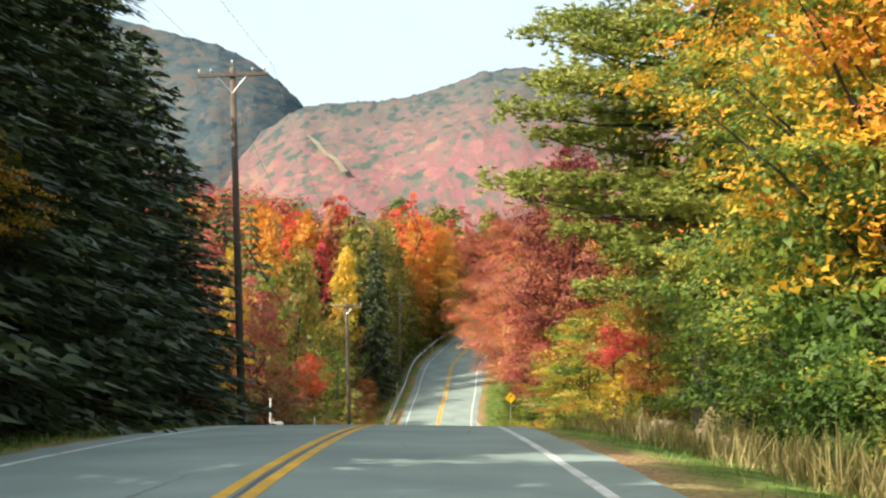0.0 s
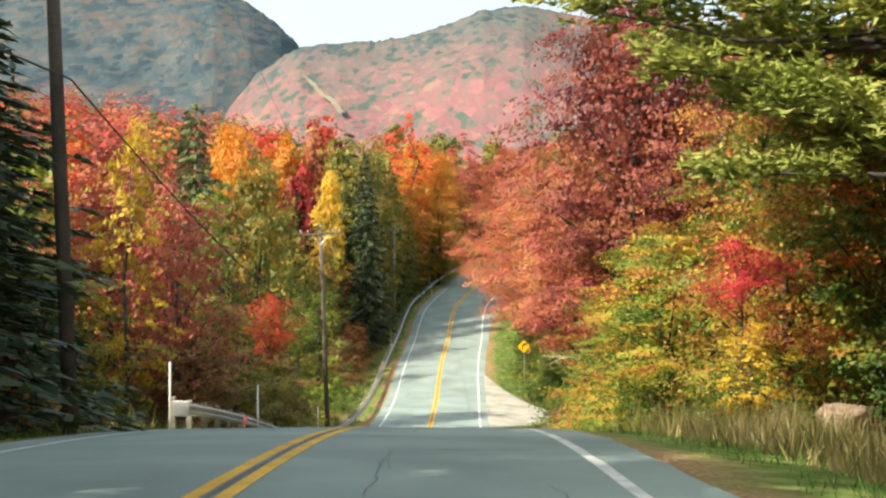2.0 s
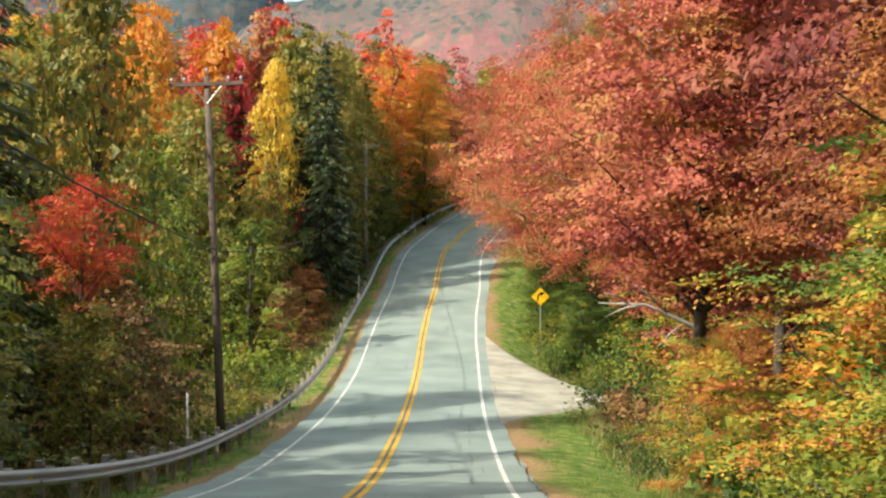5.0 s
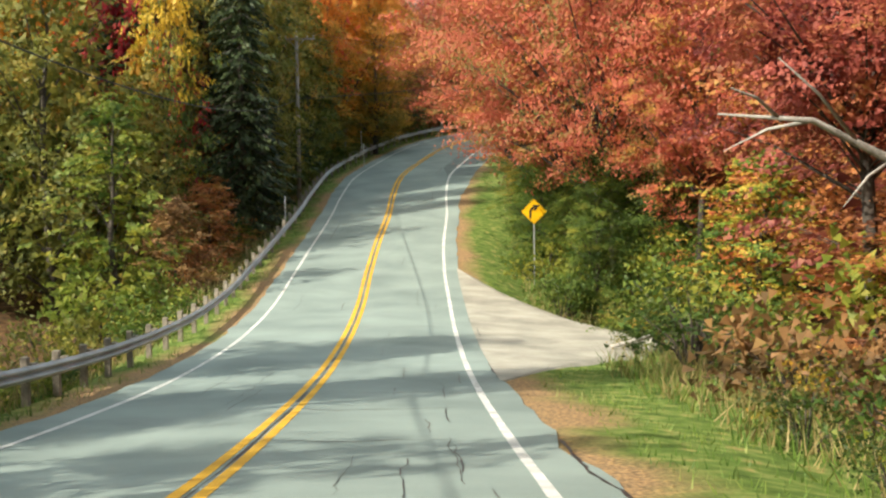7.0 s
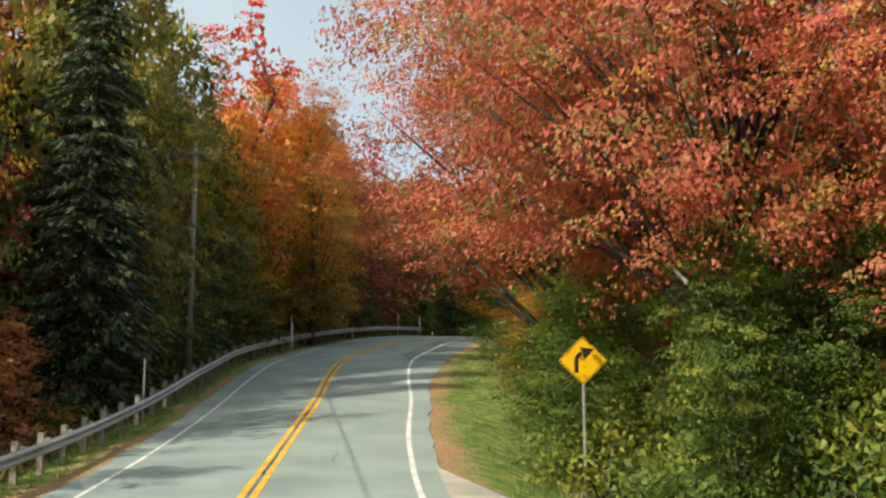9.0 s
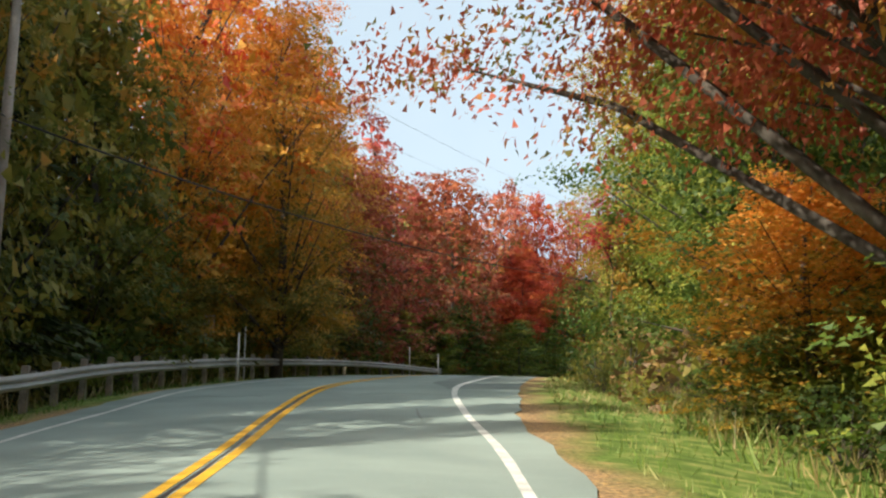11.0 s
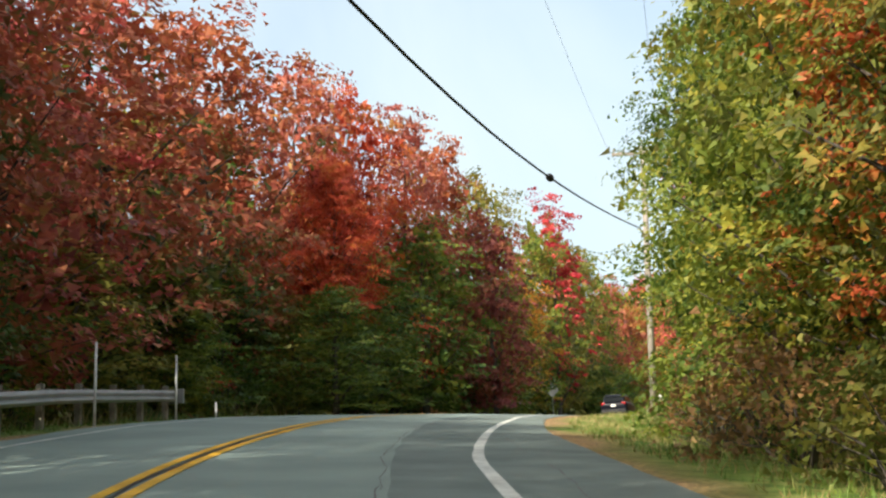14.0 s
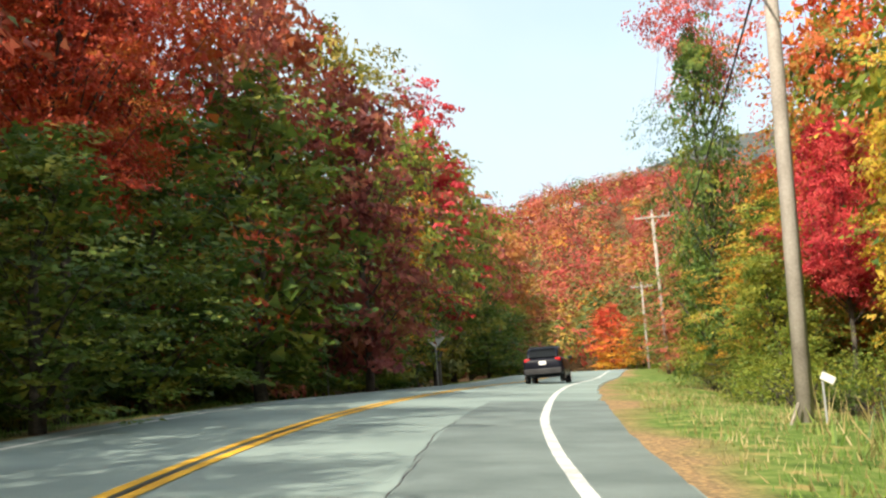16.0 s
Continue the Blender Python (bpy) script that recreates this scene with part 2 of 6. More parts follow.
GRAVEL = material("gravel", (0.22, 0.215, 0.175), (0.44, 0.42, 0.35), 0.7, 25, 0.95, 0.8)
BARK = material("bark", (0.03, 0.026, 0.022), (0.11, 0.095, 0.08), 2.5, 16, 0.95, 0.9)
POLEWOOD = material("pole_wood_dark", (0.055, 0.042, 0.034), (0.15, 0.115, 0.092), 1.2, 22, 0.9, 0.5)
POLEGREY = material("pole_wood_grey", (0.22, 0.19, 0.165), (0.4, 0.36, 0.32), 1.2, 22, 0.9, 0.5)
STEEL = material("galvanized_steel", (0.3, 0.31, 0.31), (0.5, 0.51, 0.5), 1.0, 30, 0.45, 0.05, metal=0.55, spec=0.5)
POSTWOOD = material("post_wood", (0.16, 0.14, 0.11), (0.36, 0.32, 0.26), 2, 20, 0.9, 0.4)
STAKE = material("stake_white", (0.55, 0.54, 0.52), (0.78, 0.77, 0.75), 4, 40, 0.6, 0.05)
SIGNYEL = material("sign_yellow", (0.75, 0.4, 0.005), (0.85, 0.5, 0.01), 2, 30, 0.45, 0.02)
SIGNBLK = material("sign_black", (0.012, 0.011, 0.01), (0.025, 0.022, 0.02), 4, 30, 0.5, 0.02)
ALUM = material("sign_back_aluminium", (0.3, 0.31, 0.32), (0.42, 0.43, 0.44), 2, 30, 0.5, 0.03, metal=0.4)
CABLE = material("cable_black", (0.012, 0.012, 0.013), (0.03, 0.03, 0.032), 4, 40, 0.6, 0.1)
WIRE = material("wire_grey", (0.16, 0.17, 0.18), (0.3, 0.31, 0.32), 4, 40, 0.5, 0.1, metal=0.3)
CERAMIC = material("insulator", (0.3, 0.3, 0.3), (0.55, 0.55, 0.56), 6, 40, 0.3, 0.02, spec=0.5)
ROCK = material("granite", (0.1, 0.072, 0.052), (0.36, 0.26, 0.18), 0.9, 14, 0.9, 1.0)
SILVER = material("silvered_wood", (0.2, 0.185, 0.16), (0.46, 0.44, 0.4), 1.5, 18, 0.9, 0.6)
DEADWOOD = material("bleached_wood", (0.35, 0.32, 0.28), (0.58, 0.56, 0.5), 2, 30, 0.85, 0.4)
FLAG = material("flag_pink", (0.75, 0.12, 0.13), (0.9, 0.2, 0.2), 6, 30, 0.6, 0.05)
PAINT = material("car_paint_black", (0.006, 0.007, 0.011), (0.012, 0.013, 0.02), 1, 20, 0.3, 0.0, spec=0.1)
GLASS = material("car_glass_dark", (0.006, 0.008, 0.01), (0.012, 0.014, 0.016), 1, 20, 0.2, 0.0, spec=0.15)
RUBBER = material("rubber", (0.012, 0.012, 0.012), (0.03, 0.03, 0.03), 4, 60, 0.9, 0.3)
RIM = material("alloy", (0.3, 0.3, 0.31), (0.45, 0.45, 0.46), 4, 60, 0.35, 0.02, metal=0.8)
LAMPRED = material("lamp_red", (0.3, 0.006, 0.008), (0.45, 0.015, 0.015), 4, 40, 0.15, 0.02, spec=0.6)
TRIM = material("dark_plastic", (0.012, 0.012, 0.013), (0.03, 0.03, 0.032), 4, 60, 0.6, 0.1)
PLATE = material("plate_white", (0.6, 0.6, 0.58), (0.75, 0.75, 0.73), 4, 60, 0.5, 0.02)
GRASSES = foliage("grass_blades", [(0.06, 0.115, 0.02), (0.11, 0.2, 0.035), (0.2, 0.28, 0.055), (0.36, 0.34, 0.13)], 0.3)
WEEDS = foliage("weeds_dry", [(0.1, 0.1, 0.03), (0.22, 0.18, 0.06), (0.4, 0.32, 0.14), (0.52, 0.42, 0.22)], 0.3)


def ground_material():
    """Litter and dirt beside the road, then mown grass, then the floor of the woods; the lateral distance is stored on the sheet."""
    m = bpy.data.materials.new("verge_and_forest_floor")
    m.use_nodes = True
    n, l = m.node_tree.nodes, m.node_tree.links
    p = n["Principled BSDF"]
    co, at = n.new("ShaderNodeTexCoord"), n.new("ShaderNodeAttribute")
    at.attribute_name = "lateral"
    tex = []
    for sc in (0.22, 2.2, 14.0):
        t = n.new("ShaderNodeTexNoise")
        t.inputs["Scale"].default_value, t.inputs["Detail"].default_value = sc, 5
        l.new(co.outputs["Object"], t.inputs["Vector"])
        tex.append(t)

    def ramp(fac, stops):
        r = n.new("ShaderNodeValToRGB")
        while len(r.color_ramp.elements) < len(stops):
            r.color_ramp.elements.new(0.5)
        for i, (q, c) in enumerate(stops):
            r.color_ramp.elements[i].position, r.color_ramp.elements[i].color = q, rgb(c)
        l.new(fac, r.inputs["Fac"])
        return r

    litter = ramp(tex[2].outputs["Fac"], [(0.3, (0.14, 0.095, 0.055)), (0.48, (0.26, 0.175, 0.095)), (0.6, (0.42, 0.27, 0.13)), (0.72, (0.48, 0.27, 0.1))])
    grass = ramp(tex[1].outputs["Fac"], [(0.3, (0.06, 0.1, 0.022)), (0.5, (0.12, 0.185, 0.04)), (0.62, (0.2, 0.24, 0.07)), (0.75, (0.38, 0.25, 0.1))])
    wood = ramp(tex[1].outputs["Fac"], [(0.3, (0.05, 0.035, 0.02)), (0.55, (0.12, 0.07, 0.035)), (0.75, (0.2, 0.12, 0.05))])
    wob = n.new("ShaderNodeMath")
    wob.operation = "MULTIPLY_ADD"
    l.new(tex[0].outputs["Fac"], wob.inputs[0])
    wob.inputs[1].default_value = 4.2
    l.new(at.outputs["Fac"], wob.inputs[2])

    def between(a, b):
        r = n.new("ShaderNodeMapRange")
        r.inputs["From Min"].default_value, r.inputs["From Max"].default_value = a, b
        l.new(wob.outputs[0], r.inputs["Value"])
        return r

    def mixed(fac, a, b):
        x = n.new("ShaderNodeMix")
        x.data_type = "RGBA"
        l.new(fac.outputs[0], x.inputs[0])
        l.new(a, x.inputs[6])
        l.new(b, x.inputs[7])
        return x.outputs[2]

    c = mixed(between(6.4, 7.4), litter.outputs[0], grass.outputs[0])
    c = mixed(between(10.8, 12.8), c, wood.outputs[0])
    l.new(c, p.inputs["Base Color"])
    p.inputs["Roughness"].default_value = 0.95
    p.inputs["Specular IOR Level"].default_value = 0.1
    bp = n.new("ShaderNodeBump")
    bp.inputs["Strength"].default_value, bp.inputs["Distance"].default_value = 0.8, 0.06
    l.new(tex[2].outputs["Fac"], bp.inputs["Height"])
    l.new(bp.outputs["Normal"], p.inputs["Normal"])
    return m


GROUND = ground_material()


def mountain_material(name, low, high, scale):
    """Distant wooded slope: crowns in several colours with distance haze mixed in, greener and hazier towards the top.
    """
    m = bpy.data.materials.new(name)
    m.use_nodes = True
    n, l = m.node_tree.nodes, m.node_tree.links
    p = n["Principled BSDF"]
    co = n.new("ShaderNodeTexCoord")
    sep = n.new("ShaderNodeSeparateXYZ")
    l.new(co.outputs["Generated"], sep.inputs[0])
    mp = n.new("ShaderNodeMapping")
    mp.inputs["Scale"].default_value = (1.0, 0.2, 0.75)
    l.new(co.outputs["Object"], mp.inputs["Vector"])
    v = n.new("ShaderNodeTexVoronoi")
    v.inputs["Scale"].default_value = scale
    l.new(mp.outputs[0], v.inputs["Vector"])
    big = n.new("ShaderNodeTexNoise")
    big.inputs["Scale"].default_value, big.inputs["Detail"].default_value = scale * 0.22, 9
    big.inputs["Roughness"].default_value = 0.72
    l.new(mp.outputs[0], big.inputs["Vector"])
    vs = n.new("ShaderNodeSeparateColor")
    l.new(v.outputs["Color"], vs.inputs[0])
    f = n.new("ShaderNodeMath")
    f.operation = "MULTIPLY_ADD"
    l.new(vs.outputs[0], f.inputs[0])
    f.inputs[1].default_value = 0.85
    g = n.new("ShaderNodeMath")
    g.operation = "MULTIPLY_ADD"
    l.new(big.outputs["Fac"], g.inputs[0])
    g.inputs[1].default_value, g.inputs[2].default_value = 2.4, -1.12
    l.new(g.outputs[0], f.inputs[2])
    ra = []
    for cols in (low, high):
        r = n.new("ShaderNodeValToRGB")
        while len(r.color_ramp.elements) < len(cols):
            r.color_ramp.elements.new(0.5)
        for i, c in enumerate(cols):
            r.color_ramp.elements[i].position, r.color_ramp.elements[i].color = i / (len(cols) - 1), rgb(c)
        l.new(f.outputs[0], r.inputs["Fac"])
        ra.append(r)
    # blend by height to the high colours, which hold more painted haze
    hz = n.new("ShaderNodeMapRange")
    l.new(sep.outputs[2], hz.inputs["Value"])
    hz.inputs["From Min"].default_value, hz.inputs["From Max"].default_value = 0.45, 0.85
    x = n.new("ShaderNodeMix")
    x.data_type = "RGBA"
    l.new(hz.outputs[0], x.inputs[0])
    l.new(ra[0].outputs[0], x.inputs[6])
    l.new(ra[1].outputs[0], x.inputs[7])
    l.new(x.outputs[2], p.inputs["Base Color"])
    p.inputs["Roughness"].default_value, p.inputs["Specular IOR Level"].default_value = 1.0, 0.0
    bp = n.new("ShaderNodeBump")
    bp.inputs["Strength"].default_value, bp.inputs["Distance"].default_value = 0.55, 14.0
    l.new(big.outputs["Fac"], bp.inputs["Height"])
    l.new(bp.outputs["Normal"], p.inputs["Normal"])
    return m


# ---- shapes ----
def mesh_of(name, verts, faces, mat=None, smooth=False):
    me = bpy.data.meshes.new(name)
    me.from_pydata([tuple(v) for v in verts], [], [tuple(f) for f in faces])
    if mat:
        me.materials.append(mat)
    if smooth:
        me.polygons.foreach_set("use_smooth", [True] * len(me.polygons))
    me.update()
    return me


def quads_of(name, verts, mat=None):
    """A mesh of loose leaves: verts is an array of 3 or 4 corners for each."""
    k, m = verts.shape[:2]
    me = bpy.data.meshes.new(name)
    me.vertices.add(m * k)
    me.vertices.foreach_set("co", np.asarray(verts, dtype=np.float32).ravel())
    me.loops.add(m * k)
    me.loops.foreach_set("vertex_index", np.arange(m * k, dtype=np.int32))
    me.polygons.add(k)
    me.polygons.foreach_set("loop_start", np.arange(0, m * k, m, dtype=np.int32))
    if mat:
        me.materials.append(mat)
    me.update(calc_edges=True)
    return me


def part(name, me, parent, m=None, label=""):
    ob = new(name, me)
    ob.parent = parent
    if m is not None:
        ob.matrix_basis = m
    if label:
        tagged(ob, label)
    return ob


def thing(name, label, category, m=None, group="", kind=""):
    ob = new(name)
    ob.empty_display_size = 0.3
    if m is not None:
        ob.matrix_basis = m
    return tagged(ob, label, category, group, kind)


def box(x, y, z, bevel=0.0, at=(0, 0, 0)):
    """Corners and faces of a bevelled box, standing on z = 0."""
    bm = bmesh.new()
    bmesh.ops.create_cube(bm, size=1.0)
    bmesh.ops.scale(bm, vec=(x, y, z), verts=bm.verts)
    bmesh.ops.translate(bm, vec=(at[0], at[1], at[2] + z / 2), verts=bm.verts)
    if bevel:
        bmesh.ops.bevel(bm, geom=bm.edges[:], offset=bevel, segments=2, affect="EDGES", profile=0.6)
    return bm


def done(bm, name, mat, smooth=False):
    me = bpy.data.meshes.new(name)
    bm.to_mesh(me)
    bm.free()
    me.materials.append(mat)
    if smooth:
        me.polygons.foreach_set("use_smooth", [True] * len(me.polygons))
    return me


def tube(points, radii, sides=8, caps=True):
    """Corners and faces of a tube along points."""
    pts = [Vector(p) for p in points]
    verts, faces = [], []
    for i, p in enumerate(pts):
        d = (pts[min(i + 1, len(pts) - 1)] - pts[max(i - 1, 0)]).normalized()
        a = d.cross(Vector((0.31, 0.95, 0.05))).normalized()
        if a.length < 0.5:
            a = d.cross(Vector((1, 0, 0))).normalized()
        b = d.cross(a)
        for k in range(sides):
            t = 2 * math.pi * k / sides
            verts.append(p + (a * math.cos(t) + b * math.sin(t)) * radii[i])
    for i in range(len(pts) - 1):
        for k in range(sides):
            j = (k + 1) % sides
            faces.append((i * sides + k, i * sides + j, (i + 1) * sides + j, (i + 1) * sides + k))
    if caps:
        faces.append(tuple(range(sides))[::-1])
        faces.append(tuple(range((len(pts) - 1) * sides, len(pts) * sides)))
    return verts, faces


def merged(pieces):
    verts, faces = [], []
    for v, f in pieces:
        o = len(verts)
        verts += list(v)
        faces += [tuple(i + o for i in q) for q in f]
    return verts, faces


# ---- the road's line ----
def spline(knots, step=1.0):
    k = np.array(knots, float)
    out = []
    for i in range(1, len(k) - 2):
        a, b, c, d = k[i - 1], k[i], k[i + 1], k[i + 2]
        t1, t2 = (c - a) / (c[1] - a[1]) * (c[1] - b[1]), (d - b) / (d[1] - b[1]) * (c[1] - b[1])
        m = max(2, int(np.linalg.norm(c - b) / step))
        u = (np.arange(m) / m)[:, None]
        out.append((2 * u**3 - 3 * u**2 + 1) * b + (u**3 - 2 * u**2 + u) * t1 + (3 * u**2 - 2 * u**3) * c + (u**3 - u**2) * t2)
    return np.concatenate(out)


LINE = spline(ROAD)
kern = np.hanning(13) / np.hanning(13).sum()
LINE[6:-6, 2] = np.convolve(LINE[:, 2], kern, "valid")
TAN = np.gradient(LINE[:, :2], axis=0)
TAN /= np.linalg.norm(TAN, axis=1)[:, None]
SLOPE = np.gradient(LINE[:, 2]) / np.linalg.norm(np.gradient(LINE[:, :2], axis=0), axis=1)
NOR = np.stack([TAN[:, 1], -TAN[:, 0]], 1)            # to the right
BANK = np.interp(LINE[:, 1], [q[0] for q in CROSSFALL], [q[1] for q in CROSSFALL])


def top_z(i, d):
    """Height of the carriageway at d metres to the right of point i of the line."""
    return LINE[i, 2] - 0.012 * abs(d) - BANK[i] * d


def near(x, y):
    """Index of the nearest point of the line and the distance to its right."""
    x, y = np.asarray(x, float), np.asarray(y, float)
    d2 = (x[..., None] - LINE[:, 0]) ** 2 + (y[..., None] - LINE[:, 1]) ** 2
    i = d2.argmin(-1)
    d = (x - LINE[i, 0]) * NOR[i, 0] + (y - LINE[i, 1]) * NOR[i, 1]
    far = np.sqrt(d2.min(-1))
    return i, np.where(np.abs(d) < far * 0.9, np.sign(d) * far, d)


def at_y(y):
    return int(np.abs(LINE[:, 1] - y).argmin())


def smooth(a, b, x):
    t = np.clip((x - a) / (b - a), 0, 1)
    return t * t * (3 - 2 * t)


def right_edge(y):
    """Half-width of the pavement on the right."""
    return 4.25 + 1.0 * smooth(143, 158, y) - 0.5 * smooth(225, 260, y)


HILLS = [(-75, 235, 9, 52), (-55, 15, 9, 38), (75, 60, 12, 36), (95, 140, 14, 42), (330, 590, 84, 130), (-190, 440, 24, 110), (-320, 150, 40, 150), (420, 180, 40, 130)]


def ground_z(x, y):
    x, y = np.asarray(x, float), np.asarray(y, float)
    i, d = near(x, y)
    along = (x - LINE[i, 0]) * TAN[i, 0] + (y - LINE[i, 1]) * TAN[i, 1]
    zr, ly = LINE[i, 2] + np.clip(along, -1, 1) * SLOPE[i] - BANK[i] * np.clip(d, -6, 6), LINE[i, 1]
    r, q = np.maximum(d, 0), np.maximum(-d, 0)
    er = right_edge(ly)
    bank = smooth(48, 70, ly) * (1 - smooth(150, 185, ly))
    dip = smooth(108, 122, ly) * (1 - smooth(133, 150, ly))
    right = -0.05 * np.clip(r - er, 0, 1.6) - 0.16 * np.clip(r - er - 1.6, 0, 4) - dip * 0.5 * smooth(er + 0.6, er + 4.0, r)
    left = -0.05 * np.clip(q - 4.25, 0, 1.6) - (0.12 + 0.3 * bank) * np.clip(q - 5.9, 0, 6.5)
    z = zr - 0.13 + np.where(np.abs(d) < 3.0, -0.12, 0.06) + np.where(d > 0, right, left)
    away = smooth(10, 45, np.abs(d))
    for hx, hy, hh, hs in HILLS:
        z = z + away * hh * np.exp(-((x - hx) ** 2 + (y - hy) ** 2) / (2 * hs * hs))
    bumps = 0.18 * np.sin(x * 0.9 + y * 0.35) * np.sin(y * 0.7 - x * 0.2) + 0.5 * np.sin(x * 0.17) * np.cos(y * 0.13)
    return z + bumps * smooth(5.5, 11, np.abs(d))


def gz(x, y):
    return float(ground_z(np.array([x]), np.array([y]))[0])


def side(y, d, dz=0.0):
    """A place on the ground d metres to the right of the line at y."""
    i = at_y(y)
    x, yy = LINE[i, 0] + NOR[i, 0] * d, LINE[i, 1] + NOR[i, 1] * d
    return float(x), float(yy), gz(x, yy) + dz


def heading(y):
    i = at_y(y)
    return math.degrees(math.atan2(TAN[i, 0], TAN[i, 1]))


# ---- ground, road, hills ----
gx = np.concatenate([np.linspace(-2600, -240, 14), np.linspace(-200, -42, 14), np.arange(-40, 70, 1.0), np.arange(70, 140, 2.5), np.linspace(150, 600, 22), np.linspace(700, 2800, 10)])
gy = np.concatenate([np.linspace(-1500, -60, 12), np.arange(-50, 225, 1.1), np.arange(225, 330, 2.5), np.linspace(340, 800, 24), np.linspace(900, 3600, 12)])
MX, MY = np.meshgrid(gx, gy)
mi, md = near(MX.ravel(), MY.ravel())
mz = ground_z(MX.ravel(), MY.ravel())
nx, ny = len(gx), len(gy)
fi = np.arange(nx * ny).reshape(ny, nx)
gf = np.stack([fi[:-1, :-1], fi[:-1, 1:], fi[1:, 1:], fi[1:, :-1]], -1).reshape(-1, 4)
gme = mesh_of("ground", np.stack([MX.ravel(), MY.ravel(), mz], 1).tolist(), gf.tolist(), GROUND, True)
lat = gme.attributes.new("lateral", "FLOAT", "POINT")
lat.data.foreach_set("value", np.where(md > 0, md - (right_edge(LINE[mi, 1]) - 4.25), -md).astype(np.float32))
ground = tagged(new("ground", gme), "grassy verges with leaf litter and forest floor", "ground", kind="structure")


def ribbon(name, y0, y1, inner, outer, mat, lift=0.0, depth=0.0, wob=0.0, seed=0):
    """A strip along the road between two distances from its line (numbers or functions of y)."""
    i0, i1 = at_y(y0), at_y(y1)
    rng = np.random.default_rng(seed)
    idx = np.arange(i0, i1 + 1)
    ys = LINE[idx, 1]
    a = np.array([inner(y) if callable(inner) else inner for y in ys])
    b = np.array([outer(y) if callable(outer) else outer for y in ys])
    if wob:
        a, b = a + rng.normal(0, wob, len(a)), b + rng.normal(0, wob, len(b))
    cols = 2 if abs(b - a).max() < 1.2 else 9
    verts, faces = [], []
    for k, i in enumerate(idx):
        for c in range(cols):
            d = a[k] + (b[k] - a[k]) * c / (cols - 1)
            verts.append((LINE[i, 0] + NOR[i, 0] * d, LINE[i, 1] + NOR[i, 1] * d, top_z(i, d) + lift))
    n = len(idx)
    for k in range(n - 1):
        for c in range(cols - 1):
            p = k * cols + c
            faces.append((p, p + 1, p + cols + 1, p + cols))
    if depth:
        o = len(verts)
        verts += [(v[0], v[1], v[2] - depth) for v in verts[::1]]
        for k in range(n - 1):
            p, q = k * cols, k * cols + cols - 1
            faces.append((p, p + cols, p + cols + o, p + o))
            faces.append((q, q + o, q + cols + o, q + cols))
    return mesh_of(name, verts, faces, mat, not depth)


def white_off(y):
    """The white line on the right swings out in the last bend."""
    return float(np.interp(y, [0, 185, 193, 203, 215, 230, 260], [3.5, 3.58, 4.0, 4.38, 4.04, 3.92, 3.5]))


road = tagged(new("road", ribbon("road", -55, 335, -4.25, lambda y: float(right_edge(y)), ASPHALT, 0.0, 0.3, 0.05, 3)), "worn grey two-lane asphalt road with cracks", "road", kind="structure")
part("yellow_line", ribbon("yellow_line", -50, 332, -0.2, -0.058, YELLOW, 0.006), road, label="double yellow centre line")
part("yellow_line", ribbon("yellow_line", -50, 332, 0.058, 0.2, YELLOW, 0.006), road)
part("centre_seam", ribbon("centre_seam", -50, 332, -0.02, 0.02, TAR, 0.005, 0, 0.012, 5), road, label="dark worn joint between the yellow lines")
part("edge_line", ribbon("edge_line", -50, 332, -3.56, -3.44, WHITE, 0.006, 0, 0.006, 6), road, label="white edge line")
part("edge_line", ribbon("edge_line", -50, 332, lambda y: white_off(y) - 0.07, lambda y: white_off(y) + 0.07 + float(0.02 * smooth(140, 160, y)), WHITE, 0.006, 0, 0.006, 7), road)
part("asphalt_patch", ribbon("asphalt_patch", 158, 222, lambda y: float(3.4 - 0.9 * smooth(158, 164, y)), lambda y: float(right_edge(y)) + 0.07, PATCHED, 0.003, 0, 0.02, 8), road, label="darker repaired shoulder asphalt")


def drive_edge(y):
    return float(np.interp(y, [98, 101, 106, 111, 115, 121, 127], [4.2, 5.6, 8.8, 10.6, 8.4, 6.2, 4.2]))


def gravel_lot():
    verts, faces, cols = [], [], 9
    i0, i1 = at_y(98), at_y(127)
    for i in range(i0, i1 + 1):
        e = drive_edge(LINE[i, 1])
        for c in range(cols):
            d = 4.15 + (e - 4.15) * c / (cols - 1)
            x, y = LINE[i, 0] + NOR[i, 0] * d, LINE[i, 1] + NOR[i, 1] * d
            verts.append((x, y, max(gz(x, y), LINE[i, 2] - 0.05 * d + 0.12) + 0.03 - 0.25 * (c == cols - 1)))
    for k in range(i1 - i0):
        for c in range(cols - 1):
            p = k * cols + c
            faces.append((p, p + 1, p + cols + 1, p + cols))
    return mesh_of("gravel_pullout", verts, faces, GRAVEL, True)


tagged(new("gravel_pullout", gravel_lot()), "pale gravel driveway mouth beside the asphalt", "driveway", kind="structure")


def ridge_z(t, u, x, y, ridge, seed, z0=-30):
    """Height of a slope at the bearing t (degrees), u of the way up to its crest."""
    top = float(np.interp(t, [r[0] for r in ridge], [r[1] for r in ridge]))
    rough = noise.fractal(Vector((x * 0.0035 + seed, y * 0.0022, seed)), 0.9, 2.1, 4)
    crowns = (3.0 * noise.noise(Vector((x * 0.05, 0.0, seed))) + 3.0 * noise.noise(Vector((x * 0.16, 0.0, seed)))) * u**30
    return z0 + (top - z0) * u**1.25 + 95 * rough * u * (1.02 - u) + crowns


